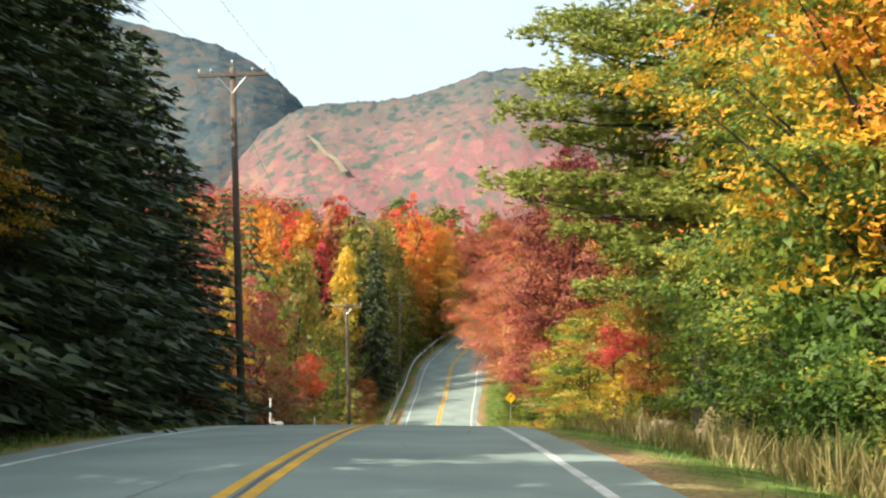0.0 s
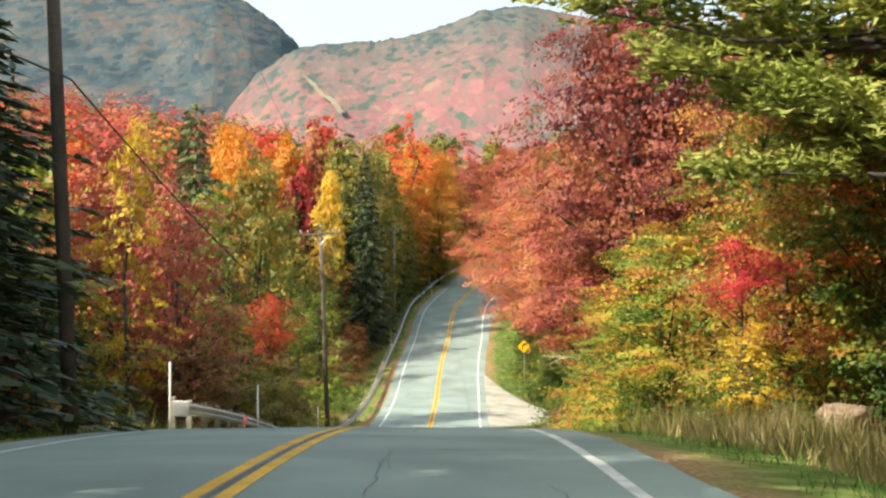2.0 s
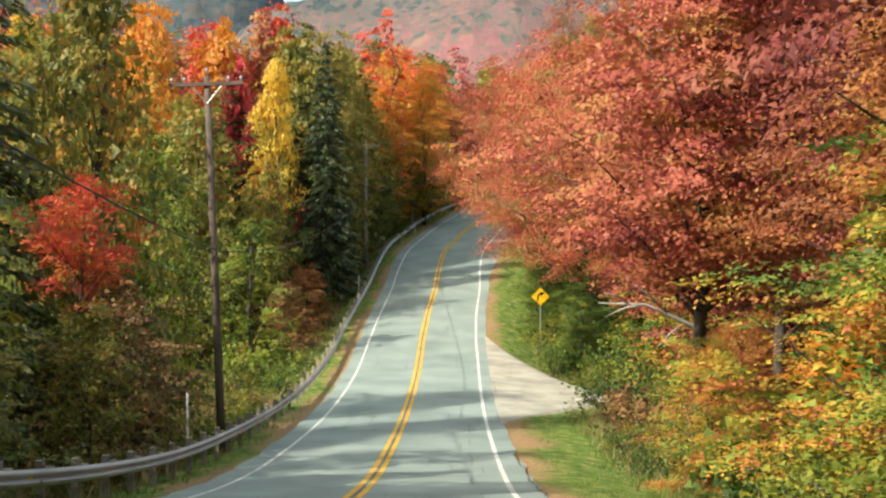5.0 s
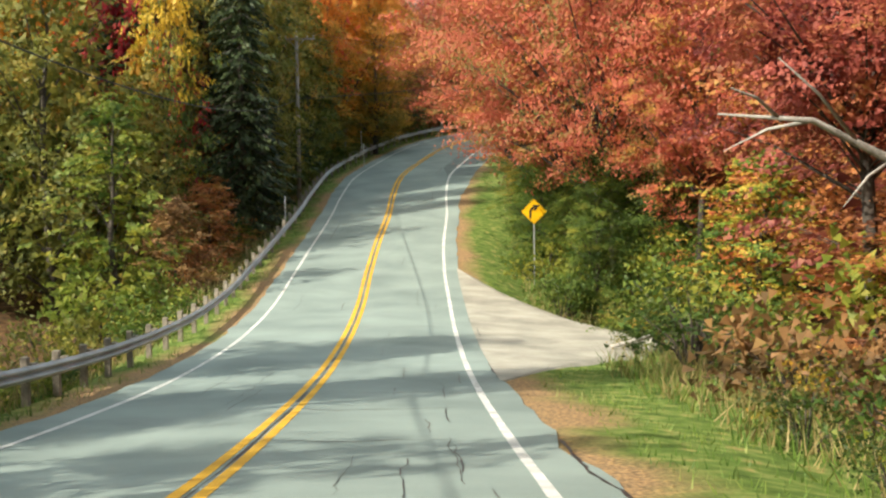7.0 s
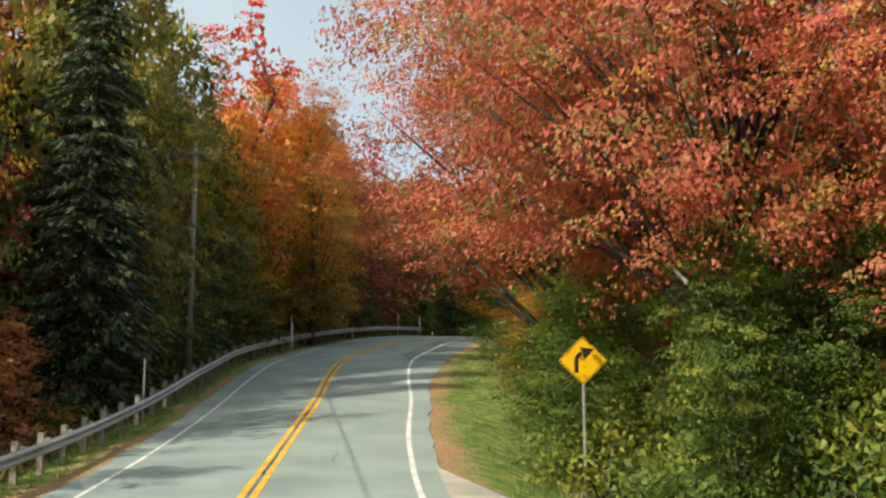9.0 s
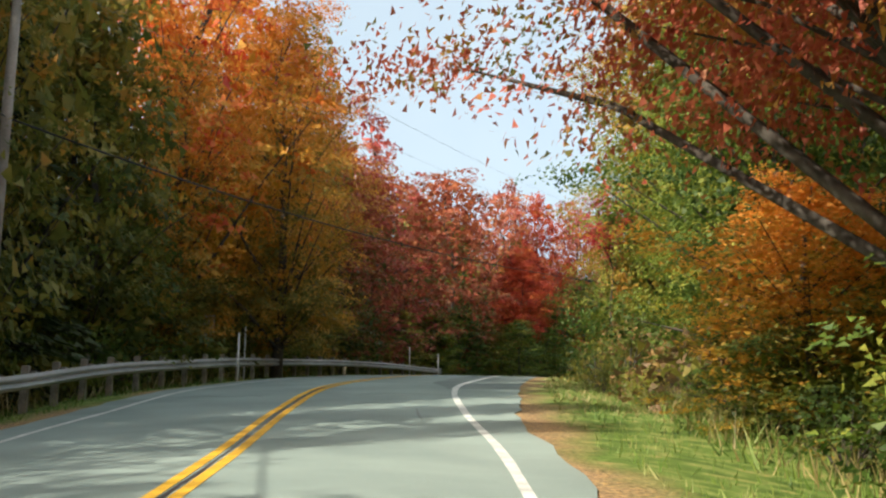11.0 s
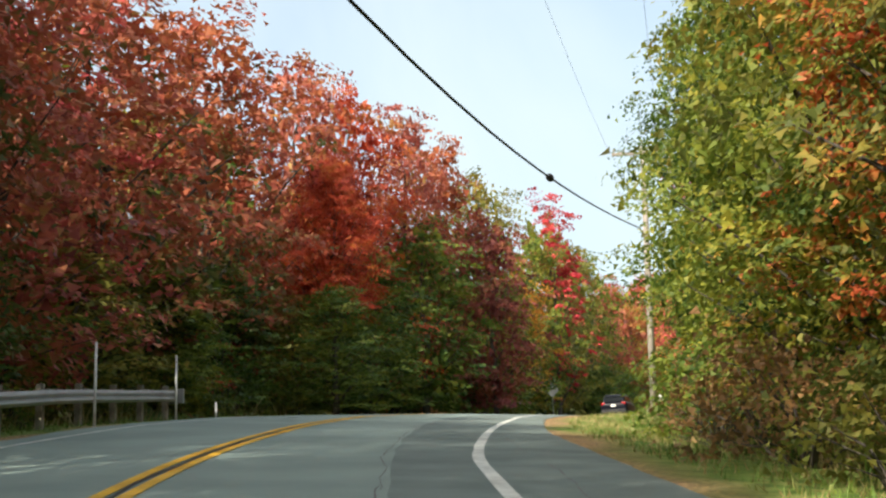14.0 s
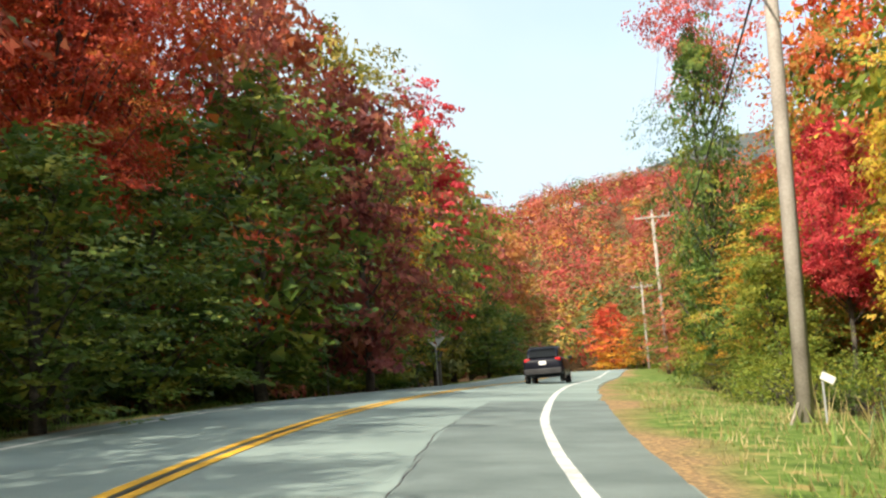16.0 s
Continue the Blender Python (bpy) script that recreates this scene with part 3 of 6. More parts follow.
def mountain(name, label, ridge, dist, depth, mat, seed, z0=-30):
    """A wooded ridge: heights by bearing (degrees from +y, to the right) at that distance, falling towards the road."""
    b = np.linspace(ridge[0][0], ridge[-1][0], 900)
    rows, n = 50, len(b)
    verts, faces = [], []
    for j in range(rows):
        u = j / (rows - 1)
        rr = dist - depth * (1 - u)
        for t in b:
            x, y = rr * math.sin(radians(t)), rr * math.cos(radians(t))
            verts.append((x, y, ridge_z(t, u, x, y, ridge, seed, z0)))
    for j in range(rows - 1):
        for k in range(n - 1):
            p = j * n + k
            faces.append((p, p + 1, p + n + 1, p + n))
    back = len(verts)
    for t in b:
        verts.append(((dist + 300) * math.sin(radians(t)), (dist + 300) * math.cos(radians(t)), z0))
    for k in range(n - 1):
        p = (rows - 1) * n + k
        faces.append((p, p + 1, back + k + 1, back + k))
    return tagged(new(name, mesh_of(name, verts, faces, mat, True)), label, "mountain", kind="structure")


def clearing(ridge, dist, depth, seed, foot, head, half, z0=-30):
    """A mown strip straight up a slope, from and to a bearing and a share of the way up."""
    verts, faces, m = [], [], 26
    for k in range(m):
        q = k / (m - 1)
        t, u = foot[0] + (head[0] - foot[0]) * q + 0.05 * math.sin(q * 5), foot[1] + (head[1] - foot[1]) * q
        rr = dist - depth * (1 - u)
        for sg in (-1, 1):
            tt = t + sg * half * (1.0 - 0.45 * q + 0.15 * math.sin(k * 1.7 + sg))
            x, y = rr * math.sin(radians(tt)), rr * math.cos(radians(tt))
            verts.append((x, y, ridge_z(tt, u, x, y, ridge, seed, z0) + 8.0))
        if k:
            faces.append((2 * k - 2, 2 * k - 1, 2 * k + 1, 2 * k))
    return tagged(new("mountain_clearing", mesh_of("mountain_clearing", verts, faces, MEADOW, True)), "pale grassy clearing cut straight up the wooded ridge", "clearing", kind="structure")


MEADOW = material("hazy_meadow", (0.17, 0.155, 0.115), (0.21, 0.19, 0.14), 0.02, 0.3, 1.0, 0.1, spec=0.0)
# autumn crowns greyed by air haze that is put into the colours
HAZY_PINKWOOD = [(0.075, 0.1, 0.085), (0.12, 0.12, 0.1), (0.23, 0.1, 0.11), (0.14, 0.12, 0.105), (0.26, 0.11, 0.12), (0.23, 0.15, 0.115)]
HAZY_HIGHWOOD = [(0.05, 0.07, 0.075), (0.07, 0.09, 0.09), (0.12, 0.115, 0.1), (0.085, 0.1, 0.1), (0.15, 0.105, 0.1)]
# the blue cast is distance haze painted into the base colour
HAZY_BLUEWOOD = [(0.05, 0.072, 0.085), (0.07, 0.095, 0.105), (0.095, 0.11, 0.11), (0.13, 0.11, 0.1)]
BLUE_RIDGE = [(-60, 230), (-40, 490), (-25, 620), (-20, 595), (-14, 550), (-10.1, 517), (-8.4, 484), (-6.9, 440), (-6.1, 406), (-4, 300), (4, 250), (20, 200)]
PINK_RIDGE = [(-60, 60), (-30, 140), (-14, 195), (-8.5, 262), (-6, 314), (-4, 322), (-2, 326), (0, 338), (1.5, 354), (3, 372), (5, 378), (9, 352), (16, 310), (26, 250), (31, 290), (35, 345), (38, 372), (43, 380), (52, 300), (60, 200)]
mountain("mountain", "hazy blue-green wooded mountain far behind the valley", BLUE_RIDGE, 2300, 1500, mountain_material("hazy_forest_blue", HAZY_BLUEWOOD, HAZY_BLUEWOOD, 0.09), 4)
mountain("mountain", "hazy wooded ridge in pink and green autumn colour behind the valley", PINK_RIDGE, 1800, 1250, mountain_material("hazy_forest_pink", HAZY_PINKWOOD, HAZY_HIGHWOOD, 0.1), 5)
clearing(PINK_RIDGE, 1800, 1250, 5, (-3.9, 0.56), (-5.7, 0.8), 0.16)

# ---- trees ----
def leaves(centres, length, width, up, rng, droop=0.0):
    """Diamond leaves at the centres; up: how far they lie level (1) or turn at random (0)."""
    k = len(centres)
    nrm = rng.normal(0, 1, (k, 3)) * (1 - up) + np.array([0, 0, 1.0]) * up
    nrm /= np.linalg.norm(nrm, axis=1)[:, None]
    a = np.cross(nrm, rng.normal(0, 1, (k, 3)))
    a /= np.linalg.norm(a, axis=1)[:, None] + 1e-9
    b = np.cross(nrm, a)
    s = rng.uniform(0.65, 1.3, (k, 1))
    L, W = a * length * s / 2, b * width * s / 2
    mid = np.array([0, 0, -droop]) * length
    k2 = rng.uniform(-0.5, 0.5, (k, 1))
    return np.stack([centres - L * 1.1 + mid, centres + W * 1.25 + L * k2, centres + L * 0.7 - W * 0.9 + mid], 1)


def facing(centres, normals, length, width, rng):
    """Three-cornered leaves at the centres, turned to the given normals."""
    k = len(centres)
    nrm = normals / (np.linalg.norm(normals, axis=1)[:, None] + 1e-9)
    a = np.cross(nrm, rng.normal(0, 1, (k, 3)))
    a /= np.linalg.norm(a, axis=1)[:, None] + 1e-9
    b = np.cross(nrm, a)
    s = rng.uniform(0.65, 1.3, (k, 1))
    L, W = a * length * s / 2, b * width * s / 2
    k2 = rng.uniform(-0.5, 0.5, (k, 1))
    return np.stack([centres - L * 1.1, centres + W * 1.25 + L * k2, centres + L * 0.7 - W * 0.9], 1)


def broadleaf(seed, limbs, sprays, per, leaf, base=1.3, radius=4.6, spray=0.8, core=0.2, lift=0.4, top=14.0, stem=0.24, outward=0.62):
    """Trunk, rising limbs, and on each limb a fan of flat, drooping sprays of leaves; about 14 m high."""
    rng = np.random.default_rng(seed)
    ph = rng.uniform(0, 6.28, 3)
    bend = rng.normal(0, 0.22, (6, 2))
    bend[0] = 0
    zs = np.linspace(0, top * 0.93, 6)
    line = np.array([(bend[i, 0] * i * 0.35, bend[i, 1] * i * 0.35, zs[i]) for i in range(6)])

    def on_trunk(z):
        return np.array([np.interp(z, zs, line[:, 0]), np.interp(z, zs, line[:, 1]), z])

    bits = [tube([(0, 0, -0.5)] + [tuple(p) for p in line], [stem * 1.2, stem, stem * 0.8, stem * 0.62, stem * 0.45, stem * 0.28, 0.02], 8)]
    cen, nor, size = [], [], []
    for i in range(limbs):
        u = min(1.0, max(0.0, (i + 0.5) / limbs + rng.normal(0, 0.035)))
        t = i * 2.399 + rng.normal(0, 0.4)
        prof = math.sin(math.pi * min(1, 0.16 + 0.79 * u)) ** 0.7
        R = radius * prof * rng.uniform(0.6, 1.15) * (1 + 0.1 * math.sin(2 * t + ph[0]) + 0.1 * math.sin(5 * t + ph[1] + 5 * u))
        out = np.array([math.cos(t), math.sin(t), 0.0])
        tip = out * R + (0, 0, base + (top - base) * u + rng.normal(0, 0.3))
        z0 = min(zs[-1] * 0.97, max(1.0, tip[2] - R * (lift + 0.8 * u) - rng.uniform(0.2, 0.9)))
        p0 = on_trunk(z0)
        mid = (p0 + tip) / 2 + (0, 0, 0.14 * R)
        th = 0.012 + 0.007 * R
        bits.append(tube([tuple(p0), tuple(0.25 * p0 + 0.5 * mid + 0.25 * tip), tuple(0.04 * p0 + 0.32 * mid + 0.64 * tip)], [th * 1.3, th * 0.7, 0.008], 4, False))
        sw = np.array([-out[1], out[0], 0.0])
        q = rng.uniform(0.12, 1.0, (sprays, 1)) ** outward * 1.04
        w = rng.normal(0, 0.36, (sprays, 1)) * (0.45 * R + 0.45) * (1.2 - 0.75 * q)
        c = p0 * (1 - q) ** 2 + 2 * mid * q * (1 - q) + tip * q * q + sw * w
        c[:, 2] += rng.normal(0, 0.16, sprays) - 0.16 * np.abs(w[:, 0])
        way = out + sw * np.clip(w * 0.9, -1, 1)
        way /= np.linalg.norm(way, axis=1)[:, None]
        cross = np.stack([-way[:, 1], way[:, 0], 0 * way[:, 0]], 1)
        a = spray * rng.uniform(0.65, 1.4, (sprays, 1, 1))
        g = rng.normal(0, 1, (sprays, per, 3))
        g *= rng.uniform(0, 1, (sprays, per, 1)) ** 0.45 / np.linalg.norm(g, axis=2)[..., None]
        pts = c[:, None] + way[:, None] * g[..., :1] * a * 1.15 + cross[:, None] * g[..., 1:2] * a * 0.8
        pts[..., 2] += (g[..., 2:] * a * 0.2 - 0.3 * g[..., :1] * a - 0.12 * g[..., 1:2] ** 2 * a)[..., 0]
        tilt = np.array([0, 0, 0.85]) + way * 0.55 + rng.normal(0, 0.28, (sprays, 3))
        nn = tilt[:, None] + rng.normal(0, 0.36, (sprays, per, 3))
        cen.append(pts.reshape(-1, 3))
        nor.append(nn.reshape(-1, 3))
        size.append(np.ones(sprays * per))
    m = int(core * limbs * sprays * per)
    uu, tt = rng.uniform(0.02, 0.93, m), rng.uniform(0, 6.28, m)
    rr = radius * 0.62 * np.sin(np.pi * np.minimum(1, 0.16 + 0.79 * uu)) ** 0.7 * rng.uniform(0, 1, m) ** 0.5
    cen.append(np.stack([rr * np.cos(tt), rr * np.sin(tt), base + (top - base) * uu], 1))
    nor.append(rng.normal(0, 1, (m, 3)))
    size.append(np.full(m, 1.8))
    z = np.concatenate(size)[:, None]
    crown = quads_of("crown", facing(np.concatenate(cen), np.concatenate(nor), leaf * z, leaf * 0.66 * z, rng))
    v, f = merged(bits)
    return mesh_of("trunk", v, f, BARK, True), crown


def spruce(seed, h=14.0, radius=3.0, level=0.5, sprays=11, size=0.55, base=0.8, droop=0.28, gap=0.0):
    rng = np.random.default_rng(seed)
    cen, dire, bits = [], [], [tube([(0, 0, -0.5), (0.05, 0, h * 0.5), (0, 0, h * 0.99)], [0.24, 0.15, 0.02], 8)]
    z = base
    while z < h * 0.985:
        u = z / h
        R = radius * (1 - u) ** 0.75 * rng.uniform(0.75, 1.15) + 0.12
        nb = 8 if u < 0.8 else 5
        t0 = rng.uniform(0, 6.28)
        for k in range(nb):
            if rng.uniform() < gap:
                continue
            t = t0 + 6.283 * k / nb + rng.normal(0, 0.16)
            L = R * rng.uniform(0.7, 1.12)
            d = np.array([math.cos(t), math.sin(t), 0])
            tip = d * L + (0, 0, -droop * L + rng.normal(0, 0.08))
            if L > 0.8:
                bits.append(tube([(0, 0, z), tuple(tip * 0.5 + (0, 0, z + 0.05)), tuple(tip + (0, 0, z))], [0.035, 0.022, 0.006], 4, False))
            m = max(3, int(sprays * L / radius + 2))
            q = rng.uniform(0.15, 1.0, (m, 1))
            sidew = np.array([-d[1], d[0], 0])
            p = tip * q + (0, 0, z) + sidew * rng.normal(0, 0.22, (m, 1)) * (0.4 + L * 0.35) * (1.1 - q * 0.6) + rng.normal(0, 0.06, (m, 3))
            cen.append(p)
            dire.append(d + sidew * rng.normal(0, 0.7, (m, 1)) + np.array([0, 0, -0.25]))
        z += level * rng.uniform(0.8, 1.2)
    cen, dire = np.concatenate(cen), np.concatenate(dire)
    dire /= np.linalg.norm(dire, axis=1)[:, None]
    w = np.cross(dire, np.array([0, 0, 1.0]) + rng.normal(0, 0.5, dire.shape))
    w /= np.linalg.norm(w, axis=1)[:, None]
    s = size * rng.uniform(0.7, 1.3, (len(cen), 1))
    quads = np.stack([cen - dire * s * 0.45 + w * s * 0.24, cen + dire * s * 0.75 + (0, 0, -0.06), cen - dire * s * 0.3 - w * s * 0.26], 1)
    v, f = merged(bits)
    return mesh_of("trunk", v, f, BARK, True), quads_of("crown", quads)


def white_pine(seed, h=16.0, radius=5.0):
    """Level plates of long boughs with tufts of needles."""
    rng = np.random.default_rng(seed)
    bits, quads = [tube([(0, 0, -0.5), (0.1, 0, h * 0.5), (0, 0, h)], [0.34, 0.22, 0.03], 10)], []
    z = 4.6
    while z < h:
        u = z / h
        R = radius * min(1, (1.06 - u) * 2.4, 0.6 + 0.2 * (z - 4.6)) * rng.uniform(0.8, 1.1)
        t0 = rng.uniform(0, 6.28)
        for k in range(6):
            t = t0 + 6.283 * k / 6 + rng.normal(0, 0.22)
            L = R * rng.uniform(0.65, 1.1)
            d = np.array([math.cos(t), math.sin(t), 0])
            zt = z + rng.normal(0, 0.2)
            end = np.array([d[0] * L, d[1] * L, zt + 0.1 - rng.uniform(-0.1, 0.05) * L])
            bits.append(tube([(0, 0, zt - 0.1), (d[0] * L * 0.5, d[1] * L * 0.5, zt - 0.02 * L), tuple(end)], [0.06, 0.035, 0.012], 5, False))
            m = int(200 * L / radius) + 30
            q = rng.uniform(0.12, 1.0, (m, 1)) ** 0.7
            sw = np.array([-d[1], d[0], 0])
            tuft = np.array([0, 0, zt]) * (1 - q) + end * q + sw * rng.normal(0, 0.3, (m, 1)) * (0.35 + 0.2 * L) + (0, 0, 0.06)
            tuft[:, 2] += rng.normal(0, 0.15, m)
            for c in tuft:
                g = 8
                a = rng.normal(0, 1, (g, 3)) * (1, 1, 0.45) + d * 0.7 + (0, 0, 0.25)
                a /= np.linalg.norm(a, axis=1)[:, None]
                w = np.cross(a, rng.normal(0, 1, (g, 3)))
                w /= np.linalg.norm(w, axis=1)[:, None]
                n = rng.uniform(0.13, 0.22, (g, 1))
                quads.append(np.stack([c + w * 0.032, c + a * n, c - w * 0.032], 1))
        z += rng.uniform(0.4, 0.68)
    v, f = merged(bits)
    return mesh_of("trunk", v, f, BARK, True), quads_of("crown", np.concatenate(quads))


def shrub(seed, count, leaf):
    """Many-stemmed bush, 2 m high."""
    rng = np.random.default_rng(seed)
    c = []
    while len(c) < 16:
        t, r = rng.uniform(0, 6.28), rng.uniform(0, 1) ** 0.6
        c.append((1.15 * r * math.cos(t), 1.15 * r * math.sin(t), rng.uniform(0.35, 1.9 - 0.75 * r)))
    pts = np.concatenate([np.array(p) + rng.normal(0, 0.26, (count // 16, 3)) for p in c])
    pts[:, 2] = np.abs(pts[:, 2])
    bits = [tube([(0, 0, -0.2), (p[0] * 0.4, p[1] * 0.4, p[2] * 0.6), p], [0.03, 0.018, 0.006], 4, False) for p in c]
    v, f = merged(bits)
    return mesh_of("stem", v, f, BARK, True), quads_of("crown", leaves(pts, leaf, leaf * 0.6, 0.3, rng, 0.1))


KINDS = {
    "near": [broadleaf(15 + i, 44, 14, 32, 0.17, base=1.0) for i in range(3)],
    "hero": [broadleaf(21 + i, 38, 12, 18, 0.245, base=1.0, spray=0.85) for i in range(4)],
    "tall": [broadleaf(25 + i, 50, 17, 44, 0.135, base=5.6, radius=4.6, spray=0.8, lift=0.3) for i in range(2)],
    "fine": [broadleaf(35 + i, 50, 17, 46, 0.125, base=1.0) for i in range(3)],
    "spray": [broadleaf(43 + i, 22, 12, 30, 0.15, base=10.2, radius=3.0, spray=0.7, core=0.03, lift=0.5, stem=0.12) for i in range(2)],
    "giant": [broadleaf(28 + i, 104, 22, 56, 0.13, base=4.6, radius=9.0, outward=0.45, spray=1.1, core=0.08, lift=0.2, stem=0.22) for i in range(2)],
    "mid": [broadleaf(31 + i, 32, 10, 15, 0.34, base=1.0, spray=0.95) for i in range(4)],
    "low": [broadleaf(51 + i, 24, 7, 10, 0.56, base=1.0, spray=1.15) for i in range(4)],
    "airy": [broadleaf(61 + i, 26, 8, 22, 0.25, base=3.2, radius=3.6, spray=0.6, core=0.03, lift=0.9) for i in range(3)],
    "sapling": [broadleaf(71 + i, 24, 8, 24, 0.3, base=2.0, radius=4.0, spray=0.75, core=0.04, lift=0.7) for i in range(2)],
    "fir": [spruce(81 + i, sprays=24, size=0.46) for i in range(3)],
    "hemlock": [spruce(91 + i, 15.0, 4.2, 0.42, 74, 0.32, 0.4, 0.2) for i in range(3)],
    "pine": [white_pine(101)],
    "bush": [shrub(111 + i, 1000, 0.13) for i in range(3)],
    "brush": [shrub(131 + i, 1800, 0.085) for i in range(2)],
    "thicket": [shrub(121 + i, 560, 0.22) for i in range(2)],
}


def extent(me):
    """Height of a crown and the radius that holds nearly all of it."""
    co = np.empty(len(me.vertices) * 3, dtype=np.float32)
    me.vertices.foreach_get("co", co)
    co = co.reshape(-1, 3)
    return float(np.percentile(co[:, 2], 99.95)), float(np.percentile(np.hypot(co[:, 0], co[:, 1]), 97))


SIZE = {me.name: extent(me) for pairs in KINDS.values() for _, me in pairs}
WORDS = {"red": "bright red maple", "pink": "pinkish red maple", "orange": "orange maple", "rust": "rust-red maple", "maroon": "dark maroon maple", "yellow": "yellow birch", "lime": "yellow-green beech", "green": "green-leaved tree", "olive": "olive-green ash",
         "gold": "golden yellow maple", "maple": "red and orange maple", "turning": "half green and half red maple", "brown": "brown-leaved oak", "amber": "amber and green beech", "flame": "green and flame-red maple", "sunset": "orange-topped olive maple", "mixed": "green and gold maple", "crimson": "crimson maple", "honey": "olive and orange maple", "ember": "red-topped orange maple", "russet": "russet brown maple", "crowned": "yellow-topped green birch", "harlequin": "green, yellow and red maple", "spruce": "olive green spruce", "fir": "dark green conifer", "pine": "sunlit green pine"}
PLACED = []
pick = random.Random(7)


def tree(x, y, kind, colour, h, r, z=None, turn=None, word="", group=""):
    """A tree or bush of that height and crown radius, standing on the ground."""
    trunk, crown = pick.choice(KINDS[kind])
    s, w = h / SIZE[crown.name][0], r / SIZE[crown.name][1]
    zz = gz(x, y) - 0.05 if z is None else z
    small = kind in ("bush", "brush", "thicket")
    label = f"{WORDS[colour].rsplit(' ', 1)[0]} shrub in the undergrowth" if small else f"{word or WORDS[colour]} with a full autumn crown" if kind not in ("fir", "hemlock", "pine") else f"{word or WORDS[colour]} with drooping needled boughs"
    root = thing("bush" if small else "tree", label, "bush" if small else "tree", Matrix.LocRotScale((x, y, zz), Euler((0, 0, turn if turn is not None else pick.uniform(0, 6.28))), (w, w, s)), group)
    part("stem" if small else "trunk", trunk, root)
    c = part("crown", crown, root)
    if not crown.materials:
        crown.materials.append(LEAF[colour])
    c.material_slots[0].link = "OBJECT"
    c.material_slots[0].material = LEAF[colour]
    if not small:
        PLACED.append((x, y, r))
    return root


